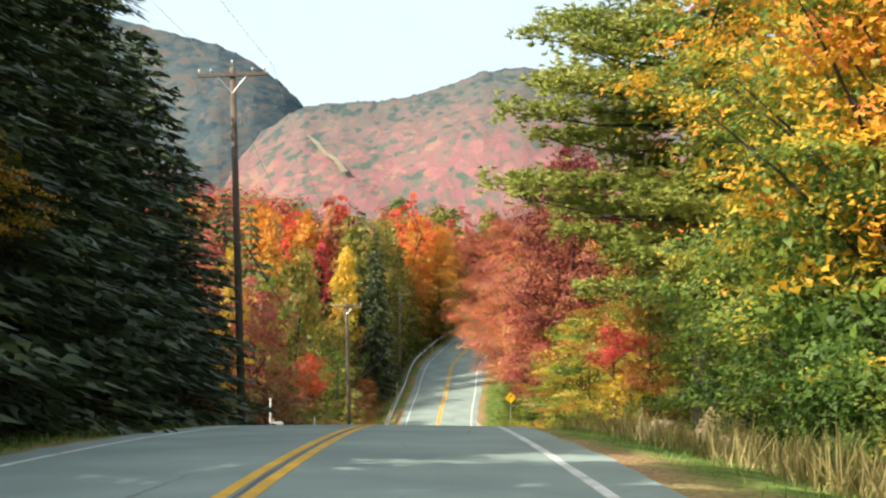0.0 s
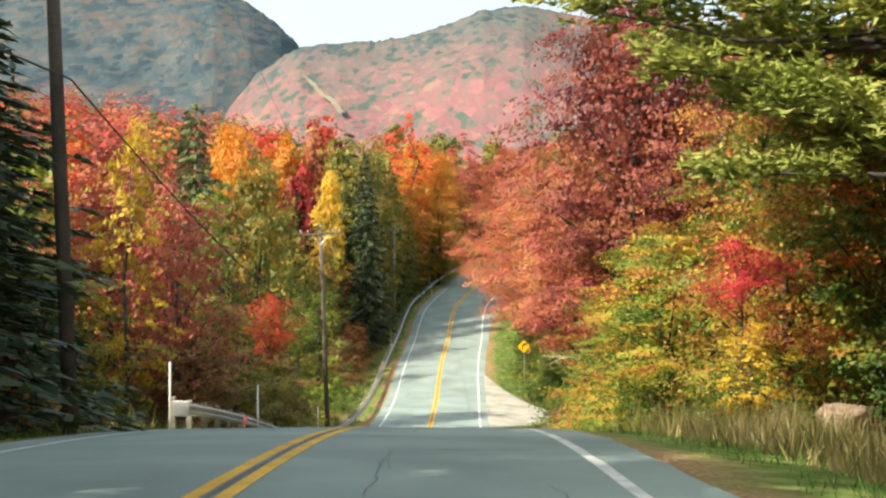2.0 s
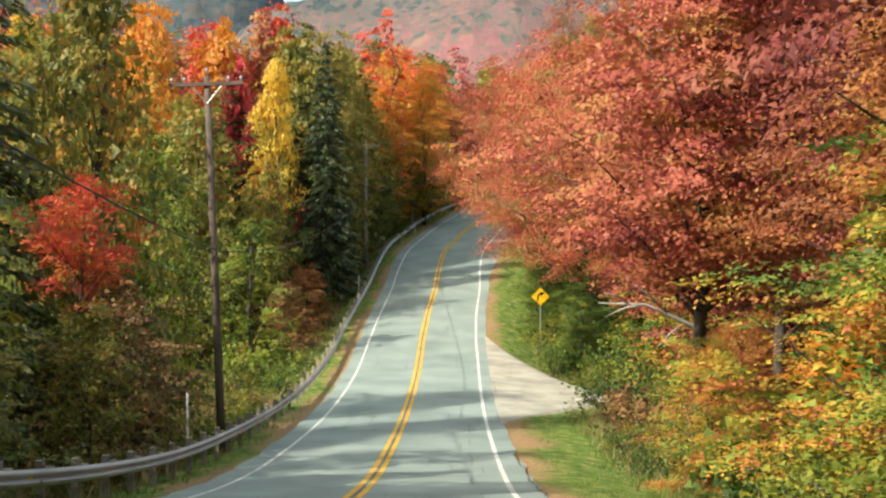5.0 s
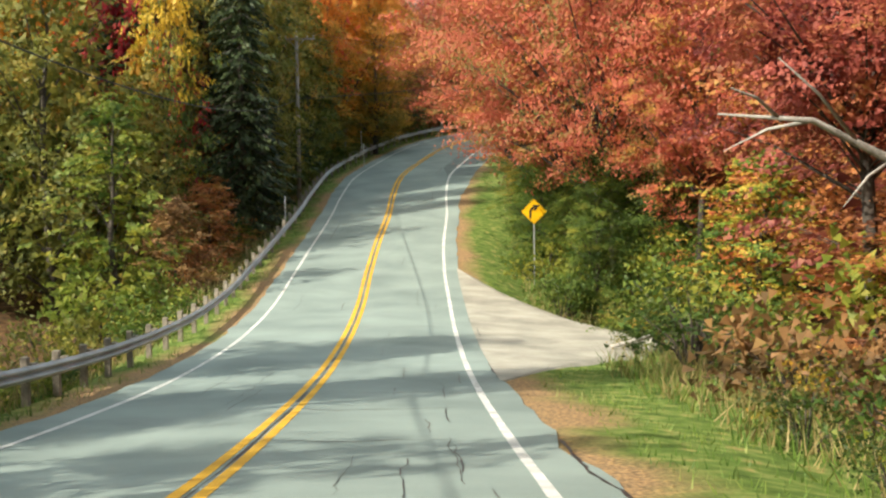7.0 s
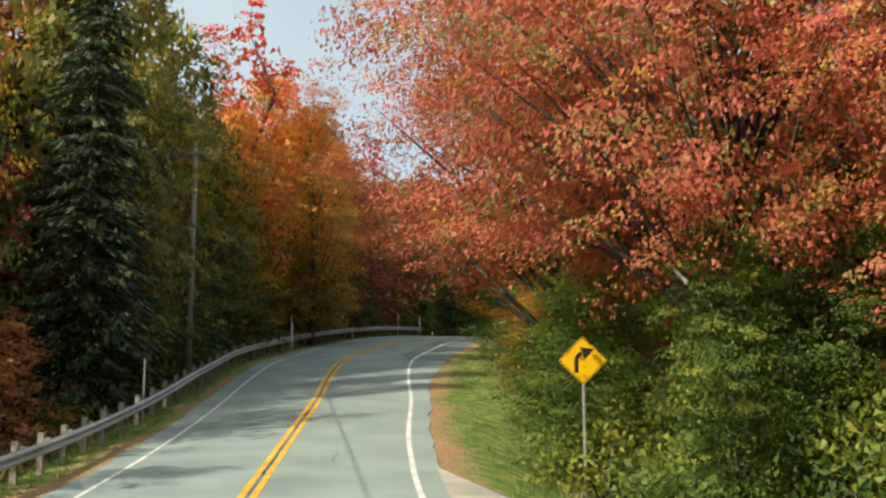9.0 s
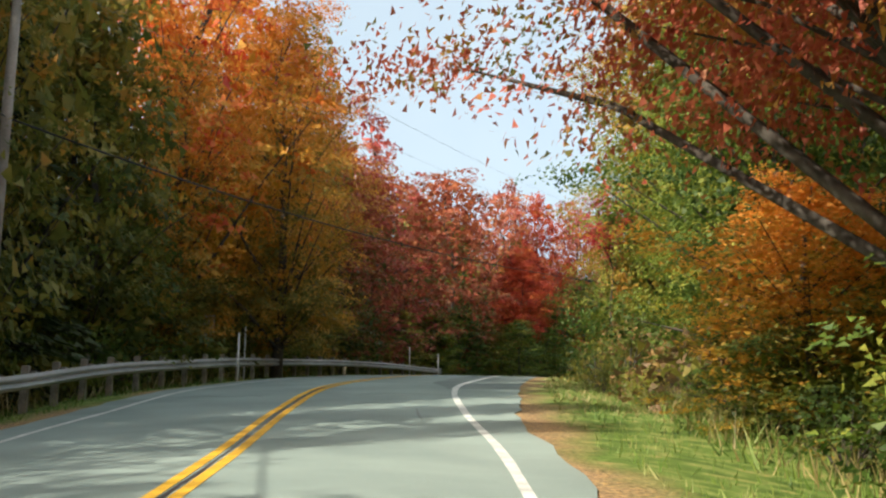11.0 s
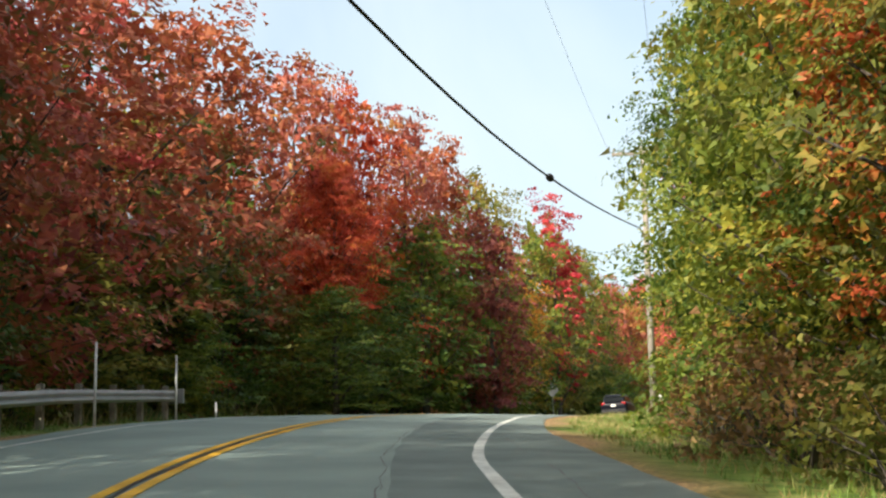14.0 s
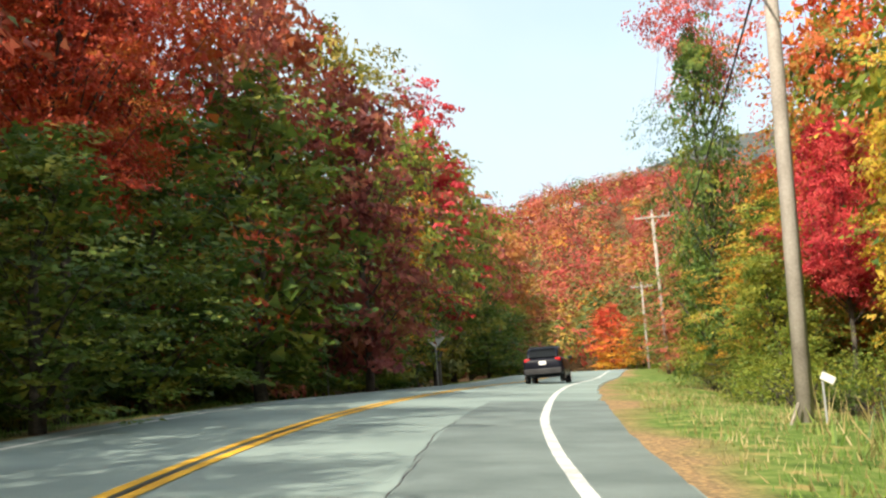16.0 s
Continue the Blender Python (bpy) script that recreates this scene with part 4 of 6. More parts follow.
# trees that can be told apart: x, y, kind, colour, height of the top, crown radius
HERO = [
    # right bank of the first descent
    (8.8, 20.6, "fine", "mixed", 11.5, 4.6), (10.6, 26.0, "fine", "mixed", 13.5, 5.0), (9.6, 32.0, "fine", "green", 4.6, 3.8), (12.4, 33.5, "hero", "mixed", 12.5, 4.8), (8.8, 13.5, "near", "green", 6.0, 3.4), (10.2, 29.0, "near", "lime", 6.5, 3.6),
    (11.0, 44.5, "pine", "pine", 18.5, 7.6), (17.0, 42.0, "mid", "orange", 13.0, 5.0), (14.5, 36.0, "hero", "green", 6.5, 4.2), (13.6, 41.0, "hero", "harlequin", 3.4, 3.4), (12.2, 48.0, "near", "flame", 6.5, 4.0), (7.8, 46.8, "spray", "crimson", 0.7, 1.3), (7.6, 45.6, "sapling", "yellow", -1.3, 0.9), (10.0, 50.5, "fine", "harlequin", 5.6, 3.2), (14.5, 53.0, "hero", "flame", 9.5, 4.6), (12.0, 54.0, "hero", "green", 6.0, 3.4),
    (8.4, 63.5, "tall", "maroon", 10.5, 5.0), (12.8, 62.5, "near", "russet", 10.5, 4.6), (8.2, 57.0, "fine", "harlequin", 1.4, 4.0), (8.6, 63.0, "near", "lime", -1.2, 3.2), (9.0, 67.5, "near", "harlequin", -2.4, 3.4), (12.0, 72.5, "tall", "russet", 2.6, 4.0), (9.4, 71.0, "near", "amber", -4.6, 2.4), (15.5, 70.0, "hero", "brown", 9.5, 4.8), (13.5, 57.5, "near", "crimson", 3.4, 2.4), (16.5, 60.0, "hero", "amber", 9.5, 4.4),
    (8.9, 82.0, "tall", "rust", 4.8, 5.3), (8.8, 79.6, "fine", "harlequin", -6.2, 2.0), (13.0, 79.0, "tall", "maroon", 8.5, 5.0), (14.0, 90.0, "tall", "rust", 6.5, 5.2), (13.4, 92.0, "fine", "russet", -6.6, 2.8), (17.4, 101.0, "hero", "maroon", 3.0, 5.6), (13.6, 96.0, "hero", "russet", -7.6, 2.6), (13.4, 87.5, "fine", "russet", -8.2, 2.2),
    # right bank in the dip
    (13.0, 124.5, "giant", "maple", 10.5, 9.0), (12.3, 139.5, "giant", "maple", 10.5, 9.0), (19.5, 115.0, "hero", "russet", 2.5, 5.5), (15.0, 117.5, "tall", "maple", 2.6, 3.8), (12.8, 96.5, "tall", "rust", 2.0, 4.4), (14.8, 152.0, "fine", "green", 7.5, 4.4), (19.0, 129.0, "hero", "olive", 1.0, 4.6), (15.8, 112.5, "hero", "harlequin", -6.0, 3.4), (17.6, 119.5, "hero", "turning", -4.8, 3.8), (18.2, 107.5, "hero", "russet", -4.0, 3.6), (16.6, 125.5, "hero", "green", -5.8, 3.2), (13.6, 120.8, "bush", "green", -9.2, 1.7), (15.4, 120.4, "bush", "amber", -8.8, 1.8), (11.2, 137.0, "hero", "green", -6.4, 2.4), (14.2, 131.0, "hero", "lime", -8.4, 2.2), (11.8, 128.2, "bush", "lime", -9.6, 1.6), (12.4, 145.5, "fine", "amber", -4.0, 3.0), (11.7, 121.6, "fine", "green", -5.8, 2.2), (14.2, 121.8, "fine", "green", -4.2, 2.8), (10.4, 129.5, "fine", "green", -5.4, 2.4),
    # left bank of the descent
    (-8.4, 21.5, "spray", "gold", 4.6, 1.5), (-10.2, 60.5, "airy", "yellow", 4.8, 1.6), (-9.4, 65.0, "hero", "rust", 3.0, 3.2), (-12.6, 68.0, "hero", "rust", 5.5, 4.2), (-10.6, 78.2, "sapling", "lime", 3.4, 2.2), (-8.0, 81.5, "spray", "ember", -1.8, 1.9), (-7.6, 80.6, "hero", "olive", -5.4, 2.0), (-9.2, 74.0, "hero", "olive", -1.8, 3.0), (-9.8, 89.5, "hero", "honey", 6.3, 3.7), (-13.0, 87.4, "hemlock", "spruce", 8.8, 3.8), (-13.5, 97.0, "mid", "olive", 5.0, 4.2), (-9.6, 97.5, "hero", "lime", 0.5, 3.4), (-8.6, 87.0, "hero", "brown", -4.6, 2.8), (-8.4, 63.5, "hero", "brown", -3.0, 2.4), (-7.8, 70.0, "hero", "olive", -4.6, 2.4),
    # left of the dip and the far side
    (-8.9, 121.5, "sapling", "lime", -3.3, 3.0), (-13.4, 128.5, "hero", "olive", 5.4, 5.0), (-9.6, 131.0, "mid", "olive", -2.5, 3.2), (-9.1, 136.0, "hero", "crowned", 8.8, 2.8), (-9.6, 138.8, "hero", "crimson", 1.6, 2.2), (-5.7, 142.0, "hemlock", "fir", 10.4, 3.0), (-12.6, 142.5, "mid", "crimson", 9.6, 3.2), (-13.5, 146.0, "mid", "maroon", 8.5, 4.0), (-11.8, 160.0, "mid", "red", 16.8, 5.0), (2.4, 175.5, "fine", "sunset", 13.8, 5.0), (-1.4, 171.5, "airy", "ember", 18.4, 5.2), (-4.9, 158.5, "mid", "olive", 13.0, 4.0), (-4.0, 164.0, "mid", "olive", 10.0, 3.0), (-5.8, 151.0, "mid", "olive", 13.0, 3.8), (-4.2, 165.5, "mid", "honey", 8.0, 3.6), (-10.0, 135.0, "mid", "honey", 0.5, 3.2), (-5.4, 147.5, "hero", "olive", 6.5, 3.6), (-4.4, 154.0, "hero", "honey", 6.5, 3.2), (-7.4, 145.0, "hero", "russet", -2.6, 3.0), (-6.0, 151.0, "hero", "brown", -1.6, 2.6), (-6.6, 133.0, "hero", "russet", -6.6, 2.4), (-7.4, 127.5, "hero", "brown", -7.6, 2.4),
    (-8.6, 148.0, "mid", "olive", 13.0, 4.8), (-8.2, 154.5, "hemlock", "fir", 14.0, 4.4), (-8.6, 161.0, "mid", "honey", 14.0, 5.0), (-6.8, 167.0, "mid", "olive", 8.5, 4.0), (-12.0, 152.0, "mid", "russet", 14.5, 5.0), (-15.0, 150.0, "mid", "orange", 14.0, 4.6), (-3.0, 163.0, "hero", "honey", 7.5, 4.0), (-2.6, 170.5, "fine", "sunset", 11.0, 4.2),
    (-24.0, 140.0, "hemlock", "fir", 15.0, 4.2), (-19.0, 138.0, "mid", "amber", 13.0, 4.8), (-29.5, 142.0, "mid", "yellow", 14.5, 3.4), (-21.0, 147.0, "mid", "orange", 14.5, 4.6), (-17.0, 154.0, "mid", "ember", 14.0, 4.8), (-27.0, 128.0, "mid", "olive", 9.0, 5.0), (-33.0, 132.0, "mid", "red", 12.0, 5.0),
    # left side of the climb
    (-0.6, 178.5, "fine", "sunset", 16.0, 5.8), (2.0, 185.5, "fine", "sunset", 14.5, 5.2), (5.2, 190.5, "hero", "turning", 10.5, 4.2), (4.4, 194.0, "hero", "turning", 13.5, 5.4), (6.5, 199.5, "hero", "rust", 13.0, 5.2), (7.2, 204.5, "airy", "pink", 19.4, 4.4), (10.3, 209.5, "hero", "turning", 15.0, 6.4), (15.0, 218.5, "hero", "turning", 18.2, 6.0), (20.8, 228.0, "hero", "rust", 20.6, 5.0), (24.8, 232.0, "hero", "red", 20.4, 4.2), (21.2, 221.8, "tall", "red", 13.2, 3.4), (12.6, 209.5, "near", "lime", 5.0, 2.4), (20.0, 216.5, "hero", "green", 5.5, 3.0), (23.6, 224.0, "hero", "green", 6.5, 3.0), (29.2, 236.5, "hero", "rust", 21.0, 4.6), (33.8, 243.0, "hero", "turning", 21.4, 4.8), (38.6, 248.0, "hero", "olive", 20.8, 4.8), (29.5, 233.5, "mid", "green", 13.0, 4.6), (24.0, 226.5, "mid", "green", 9.5, 4.4), (36.5, 240.5, "mid", "maroon", 15.5, 4.0), (43.5, 256.0, "mid", "lime", 18.5, 4.2), (47.0, 261.5, "mid", "amber", 17.0, 4.2), (52.0, 268.5, "mid", "lime", 22.0, 4.4), (57.0, 275.0, "mid", "olive", 24.5, 4.8), (54.2, 269.5, "airy", "crimson", 25.6, 4.4), (63.0, 284.0, "mid", "olive", 24.5, 5.2), (69.0, 292.0, "mid", "lime", 24.5, 5.2), (76.0, 301.0, "mid", "rust", 23.5, 5.4), (83.0, 308.0, "mid", "russet", 22.0, 5.2), (87.5, 310.5, "mid", "olive", 14.5, 4.0), (64.5, 280.5, "mid", "green", 9.5, 3.4), (71.0, 289.5, "mid", "green", 10.5, 3.6), (78.5, 299.0, "mid", "olive", 11.5, 3.8),
    (82.0, 264.0, "mid", "lime", 10.5, 4.4), (90.0, 275.0, "mid", "amber", 12.0, 4.6), (97.0, 286.0, "mid", "lime", 11.0, 4.6), (105.0, 297.0, "mid", "green", 12.5, 4.8), (112.0, 330.0, "mid", "ember", 15.0, 5.0), (122.0, 336.0, "mid", "lime", 14.0, 5.0), (108.0, 308.0, "mid", "lime", 13.0, 4.8),
    # right side of the climb
    (19.0, 163.0, "fine", "lime", 12.5, 4.2), (20.4, 171.5, "fine", "lime", 13.5, 5.2), (20.4, 178.5, "fine", "honey", 17.0, 5.4), (17.5, 178.0, "spray", "crimson", 5.6, 1.7), (21.6, 185.6, "near", "lime", 11.0, 3.8), (20.8, 182.0, "near", "flame", 6.5, 3.4), (26.2, 191.5, "near", "lime", 13.0, 4.2), (29.6, 201.4, "near", "green", 13.5, 3.8), (31.4, 204.0, "hero", "lime", 12.0, 3.8), (29.0, 194.5, "hero", "lime", 16.0, 4.4), (25.6, 186.5, "hero", "amber", 14.0, 4.4), (34.4, 206.6, "hero", "green", 12.0, 3.8), (19.2, 168.0, "fine", "lime", 4.5, 3.4), (22.6, 188.0, "hero", "harlequin", 2.6, 2.8),
    (47.6, 231.0, "spray", "pink", 18.5, 2.3), (46.4, 229.6, "near", "green", 14.6, 2.6), (50.0, 233.5, "near", "lime", 8.0, 3.0), (51.5, 226.5, "hero", "ember", 18.0, 4.8), (43.9, 221.0, "tall", "crimson", 8.6, 2.1), (42.6, 222.6, "near", "lime", 4.6, 2.2), (44.8, 224.8, "near", "harlequin", 6.6, 2.6), (47.0, 228.6, "near", "amber", 5.6, 2.4), (52.8, 237.0, "hero", "lime", 7.0, 2.8), (56.0, 240.5, "hero", "olive", 8.0, 3.0), (39.8, 214.2, "near", "yellow", 8.6, 2.2), (46.8, 223.6, "near", "flame", 13.0, 3.2), (46.0, 217.5, "hero", "harlequin", 14.5, 4.4), (59.0, 232.0, "mid", "amber", 12.0, 4.4), (67.0, 241.0, "mid", "mixed", 12.0, 4.4), (75.0, 249.0, "mid", "russet", 12.0, 4.4), (82.0, 257.0, "mid", "lime", 11.5, 4.4),
]
for x, y, kind, colour, top, r in HERO:
    tree(x, y, kind, colour, top - gz(x, y), r)

# dark conifers close on the left of the first stretch; the last four, out of view, are added to shade the bank
for y, d, h in ((2, -11.5, 17), (6.5, -9.8, 17), (11, -10.5, 18), (15, -9.4, 18), (19, -9.8, 18), (23, -9.2, 18), (27, -9.8, 17), (31, -9.2, 17), (35, -9.8, 16), (39, -9.4, 15), (43, -11.0, 12.5), (8, -15, 20), (16, -14.5, 20), (24, -15.0, 20), (32, -14.5, 19), (40, -14.5, 16), (-4, -10.5, 18), (50, -19, 20), (56, -19.5, 20), (62, -19, 20), (68, -19.5, 20)):
    x, yy, zz = side(y, d + 1.0)
    tree(x, yy, "hemlock", "fir", h * 0.92, 4.0)
for y, d, h, r in ((44, -8.3, 11.5, 3.0), (141, -15.5, 20, 4.0), (145, -10.0, 17, 3.4), (149, -13.5, 20, 4.2), (157, -10.0, 16, 3.8), (161, -13.5, 17, 4.0), (170, -11.0, 9, 3.2)):
    x, yy, zz = side(y, d)
    tree(x, yy, "hemlock", "fir", h, r)
for y, d, h, r, c in ((201, -7.8, 5.5, 3.0, "olive"), (206, -8.2, 6, 3.2, "green"), (212, -8.6, 7, 3.2, "green"), (218, -8.2, 6.5, 3.2, "olive"), (224, -8.6, 7.5, 3.2, "green"), (230, -8.2, 7, 3.2, "green"), (236, -8.4, 7, 3.2, "green"), (242, -8.2, 6.5, 3.0, "lime"), (248, -8.4, 7, 3.0, "green"), (254, -8.6, 7, 3.0, "amber"),
                      (180, -8.4, 6, 3.2, "green"), (187, -8.0, 5.5, 3.0, "olive"), (194, -8.2, 5.5, 3.0, "green"), (174, -9.0, 7, 3.4, "olive"), (168, -8.6, 6.5, 3.2, "olive")):
    x, yy, zz = side(y, d)
    tree(x, yy, "mid", c, h, r)
for k, y in enumerate(range(190, 266, 5)):
    x, yy, zz = side(y, -14.5 - (k % 3) * 2.0)
    tree(x, yy, "mid", ("green", "turning", "olive", "turning", "green", "olive")[k % 6], 14.5 + (k * 7 % 5), 5.6)
for k, y in enumerate(range(196, 272, 5)):
    x, yy, zz = side(y, -22.0 - (k % 3) * 2.5)
    tree(x, yy, "low", ("olive", "turning", "green")[k % 3], 17.5 + (k * 5 % 4), 5.6)


def colours_for(y, right):
    if right:
        if y < 40:
            return ["green", "mixed", "orange", "olive", "lime"]
        if y < 95:
            return ["lime", "brown", "maroon", "red", "green", "rust"]
        if y < 145:
            return ["rust", "rust", "maroon", "orange", "olive"]
        if y < 200:
            return ["lime", "green", "amber", "lime", "olive"]
        return ["red", "orange", "lime", "yellow", "rust", "green"]
    if y < 48:
        return ["fir", "fir", "olive"]
    if y < 90:
        return ["olive", "brown", "lime", "olive", "russet", "lime"]
    if y < 165:
        return ["olive", "honey", "fir", "green", "olive", "lime"]
    if y < 200:
        return ["amber", "olive", "brown", "orange", "green"]
    if y > 235:
        return ["olive", "green", "lime", "russet"]
    return ["rust", "olive", "green", "red", "amber", "green"]


fill = random.Random(21)
ROWS = ((10.5, 5.5, "mid"), (15.5, 6.0, "low"), (21.5, 7.0, "low"))
for right in (False, True):
    for dist, step, kind in ROWS:
        y = -14.0
        while y < 292:
            y += step * fill.uniform(0.75, 1.3)
            far = y < 0 or y > 215
            d = dist + fill.uniform(-1.5, 1.8) + (1.5 if right and y < 60 and dist < 14 else 0)
            if not right and 50 < y < 110 and dist < 12:
                d += 2.5
            if right and (96 < y < 136 and dist < 18 or (60 < y < 97 or 148 < y < 206) and dist < 14):
                continue
            x, yy, zz = side(y, d if right else -d)
            if any((x - a) ** 2 + (yy - b) ** 2 < (0.62 * c + 1.2) ** 2 for a, b, c in PLACED):
                continue
            if not right and (92 < y < 121 or 164 < y < 187) and d < 30:
                continue
            if right and 205 < y < 262 and d < 13:
                continue
            colour = fill.choice(colours_for(y, right))
            h = fill.uniform(10.5, 15.5) + (2 if dist > 20 else 0) - (3.5 if dist < 12 else 0)
            if colour == "fir":
                tree(x, yy, "fir" if dist > 12 else "hemlock", "fir", h * 1.1, fill.uniform(2.6, 3.6))
            else:
                tree(x, yy, "near" if right and 60 < y < 97 and dist < 18 else "hero" if (right and (y < 60 and dist < 12 or 60 < y < 128 or 150 < y < 200) or not right and 180 < y < 215) and dist < 18 else "mid" if 180 < y < 215 else "low" if (far and not right) or dist > (18 if 160 < y < 250 else 12) else "hero" if right else kind, colour, h, fill.uniform(3.4, 4.8))

# undergrowth along the edges of the wood
for right in (False, True):
    y = -5.0
    while y < 235:
        y += fill.uniform(1.7, 3.0)
        d = fill.uniform(7.6, 10.5) + (1.6 if right and 92 < y < 118 else 0) + (2.5 if right and y > 200 else 0)
        if not right and 118 < y < 150:
            d += 0.5
        x, yy, zz = side(y, d if right else -d)
        if right and 98 < y < 142:
            d = max(d, 9.8) + fill.uniform(0, 1.2)
        if right and (y < 47 and d < 11.5 or y > 198):
            continue
        pal = ["green", "green", "amber", "olive"] if right and 98 < y < 142 else ["lime", "green", "olive", "brown", "amber"] if right else ["lime", "olive", "olive"] if 92 < y < 126 else ["olive", "brown", "green", "olive", "russet"]
        h = fill.uniform(1.2, 3.2) * (0.75 if d < 8.6 else 1.1)
        tree(x, yy, "bush" if (y < 215 and d < 9.4) or (right and 98 < y < 142) else "thicket", fill.choice(pal), h, h * fill.uniform(0.6, 0.85), group="roadside bushes")

for k in range(27):
    x, yy, zz = side(160 + 2.05 * k, -fill.uniform(7.3, 8.4))
    h = fill.uniform(1.9, 3.3)
    tree(x, yy, "bush", fill.choice(["green", "olive", "green", "lime"]), h, h * 0.7, group="roadside bushes")
for k in range(30):
    x, yy, zz = side(70 + 2.1 * k, -fill.uniform(6.9, 8.8))
    h = fill.uniform(0.9, 1.7)
    tree(x, yy, "thicket", fill.choice(["olive", "green", "lime", "brown"]), h, h * 0.9, group="roadside bushes")
for k in range(12):
    x, yy, zz = side(118 + 2.4 * k, fill.uniform(12.0, 15.0))
    h = fill.uniform(2.8, 4.4)
    tree(x, yy, "bush", fill.choice(["green", "green", "lime", "olive"]), h, h * 0.62, group="roadside bushes")


# low growth between the climb's right verge and its trees
for k in range(40):
    y = 150 + 1.45 * k
    x, yy, zz = side(y, fill.uniform(9.6, 12.2))
    h = fill.uniform(1.0, 2.1)
    tree(x, yy, "brush", fill.choice(["lime", "lime", "green", "olive", "yellow"]), h, h * fill.uniform(0.7, 0.9), group="roadside bushes")
for k in range(34):
    y = 206 + 1.1 * k
    x, yy, zz = side(y, fill.uniform(9.4, 13.0))
    h = fill.uniform(1.5, 2.5)
    tree(x, yy, "brush", fill.choice(["lime", "green", "lime", "olive"]), h, h * 0.8, group="roadside bushes")


# ---- woods on the hills ----
def far_woods(name, label, colour, count, boxes, seed, size=(2.8, 4.8), k=150, leaf=0.9, clear=32):
    rng = np.random.default_rng(seed)
    out = []
    for x0, x1, y0, y1, share in boxes:
        m = int(count * share)
        x, y = rng.uniform(x0, x1, m), rng.uniform(y0, y1, m)
        _, d = near(x, y)
        keep = np.abs(d) > np.where(y > 270, 11, clear)
        x, y = x[keep], y[keep]
        z = ground_z(x, y)
        for a, b, c in zip(x, y, z):
            r, h = rng.uniform(*size), rng.uniform(9, 14)
            q = rng.normal(0, 1, (k, 3))
            q[:, 2] = np.abs(q[:, 2]) * 0.9 - 0.25
            q /= np.linalg.norm(q, axis=1)[:, None]
            lump = 1 + 0.2 * np.sin(q[:, :1] * 5 + a) * np.sin(q[:, 1:2] * 5 + b) + 0.14 * np.sin(q[:, 2:] * 9 + a)
            n = q + rng.normal(0, 0.1, (k, 3)) + (0, 0, 0.4)
            q *= rng.uniform(0.92, 1.02, (k, 1)) * lump * (r, r, h * 0.5)
            out.append(facing(q + (a, b, c + h * 0.5), n, leaf, leaf * 0.8, rng))
    return tagged(new(name, quads_of(name, np.concatenate(out), FAR[colour])), label, "woods", kind="stuff")


WOODS = [(-120, -25, 120, 330, 0.27), (90, 400, 345, 600, 0.55), (-190, -60, 330, 430, 0.05)]
FOOT = [(60, 230, 285, 350, 1.0), (90, 300, 345, 405, 1.7)]
for colour, count, seed in (("red", 1150, 1), ("orange", 170, 2), ("rust", 620, 3), ("olive", 480, 4), ("amber", 200, 5), ("green", 420, 6), ("maroon", 480, 7)):
    far_woods("distant_woods", f"distant hillside woods with {WORDS[colour].split()[0]} crowns", colour, count, WOODS, seed)

for colour, count, seed in (("olive", 90, 41), ("green", 130, 42), ("amber", 50, 43), ("rust", 30, 44)):
    far_woods("distant_woods", f"woods at the foot of the hill with {WORDS[colour].split()[0]} crowns", colour, count, FOOT, seed, k=240, leaf=0.65)

BACK = [(-110, -18, -60, 120, 0.42), (18, 110, -60, 290, 0.58)]
for colour, count, seed in (("olive", 330, 11), ("rust", 260, 12), ("green", 300, 13), ("orange", 160, 14)):
    far_woods("woods", f"mixed woods behind the roadside trees with {WORDS[colour].split()[0]} crowns", colour, count, BACK, seed, (3.2, 5.0), 75, 1.25, 27)

# ---- guard rail ----
def rail_line(y0, y1, d, step=1.905):
    i0, i1 = at_y(y0), at_y(y1)
    pts = []
    last = None
    for i in range(i0, i1 + 1):
        p = np.array([LINE[i, 0] + NOR[i, 0] * d, LINE[i, 1] + NOR[i, 1] * d, LINE[i, 2] - BANK[i] * d])
        if last is None or np.linalg.norm(p[:2] - last[:2]) >= step:
            pts.append((p, i))
            last = p
    return pts


RAIL = rail_line(51.5, 203, -5.25)
BEAM = [(0.0, 0.155), (0.03, 0.13), (0.075, 0.1), (0.08, 0.07), (0.03, 0.03), (0.0, 0.0), (0.03, -0.03), (0.08, -0.07), (0.075, -0.1), (0.03, -0.13), (0.0, -0.155)]


def beam_piece(run):
    verts, faces, n = [], [], len(BEAM)
    for back in (0.0, 0.012):
        for p, i in run:
            for o, h in BEAM:
                q = o - back
                verts.append((p[0] + NOR[i, 0] * q, p[1] + NOR[i, 1] * q, p[2] + 0.56 + h))
    m = len(run)
    for k in range(m - 1):
        for c in range(n - 1):
            a = k * n + c
            faces.append((a, a + 1, a + n + 1, a + n))
            b = a + m * n
            faces.append((b, b + n, b + n + 1, b + 1))
    for k in range(m - 1):
        for c in (0, n - 1):
            a, b = k * n + c, k * n + c + m * n
            faces.append((a, a + n, b + n, b))
    return mesh_of("beam", verts, faces, STEEL, False)


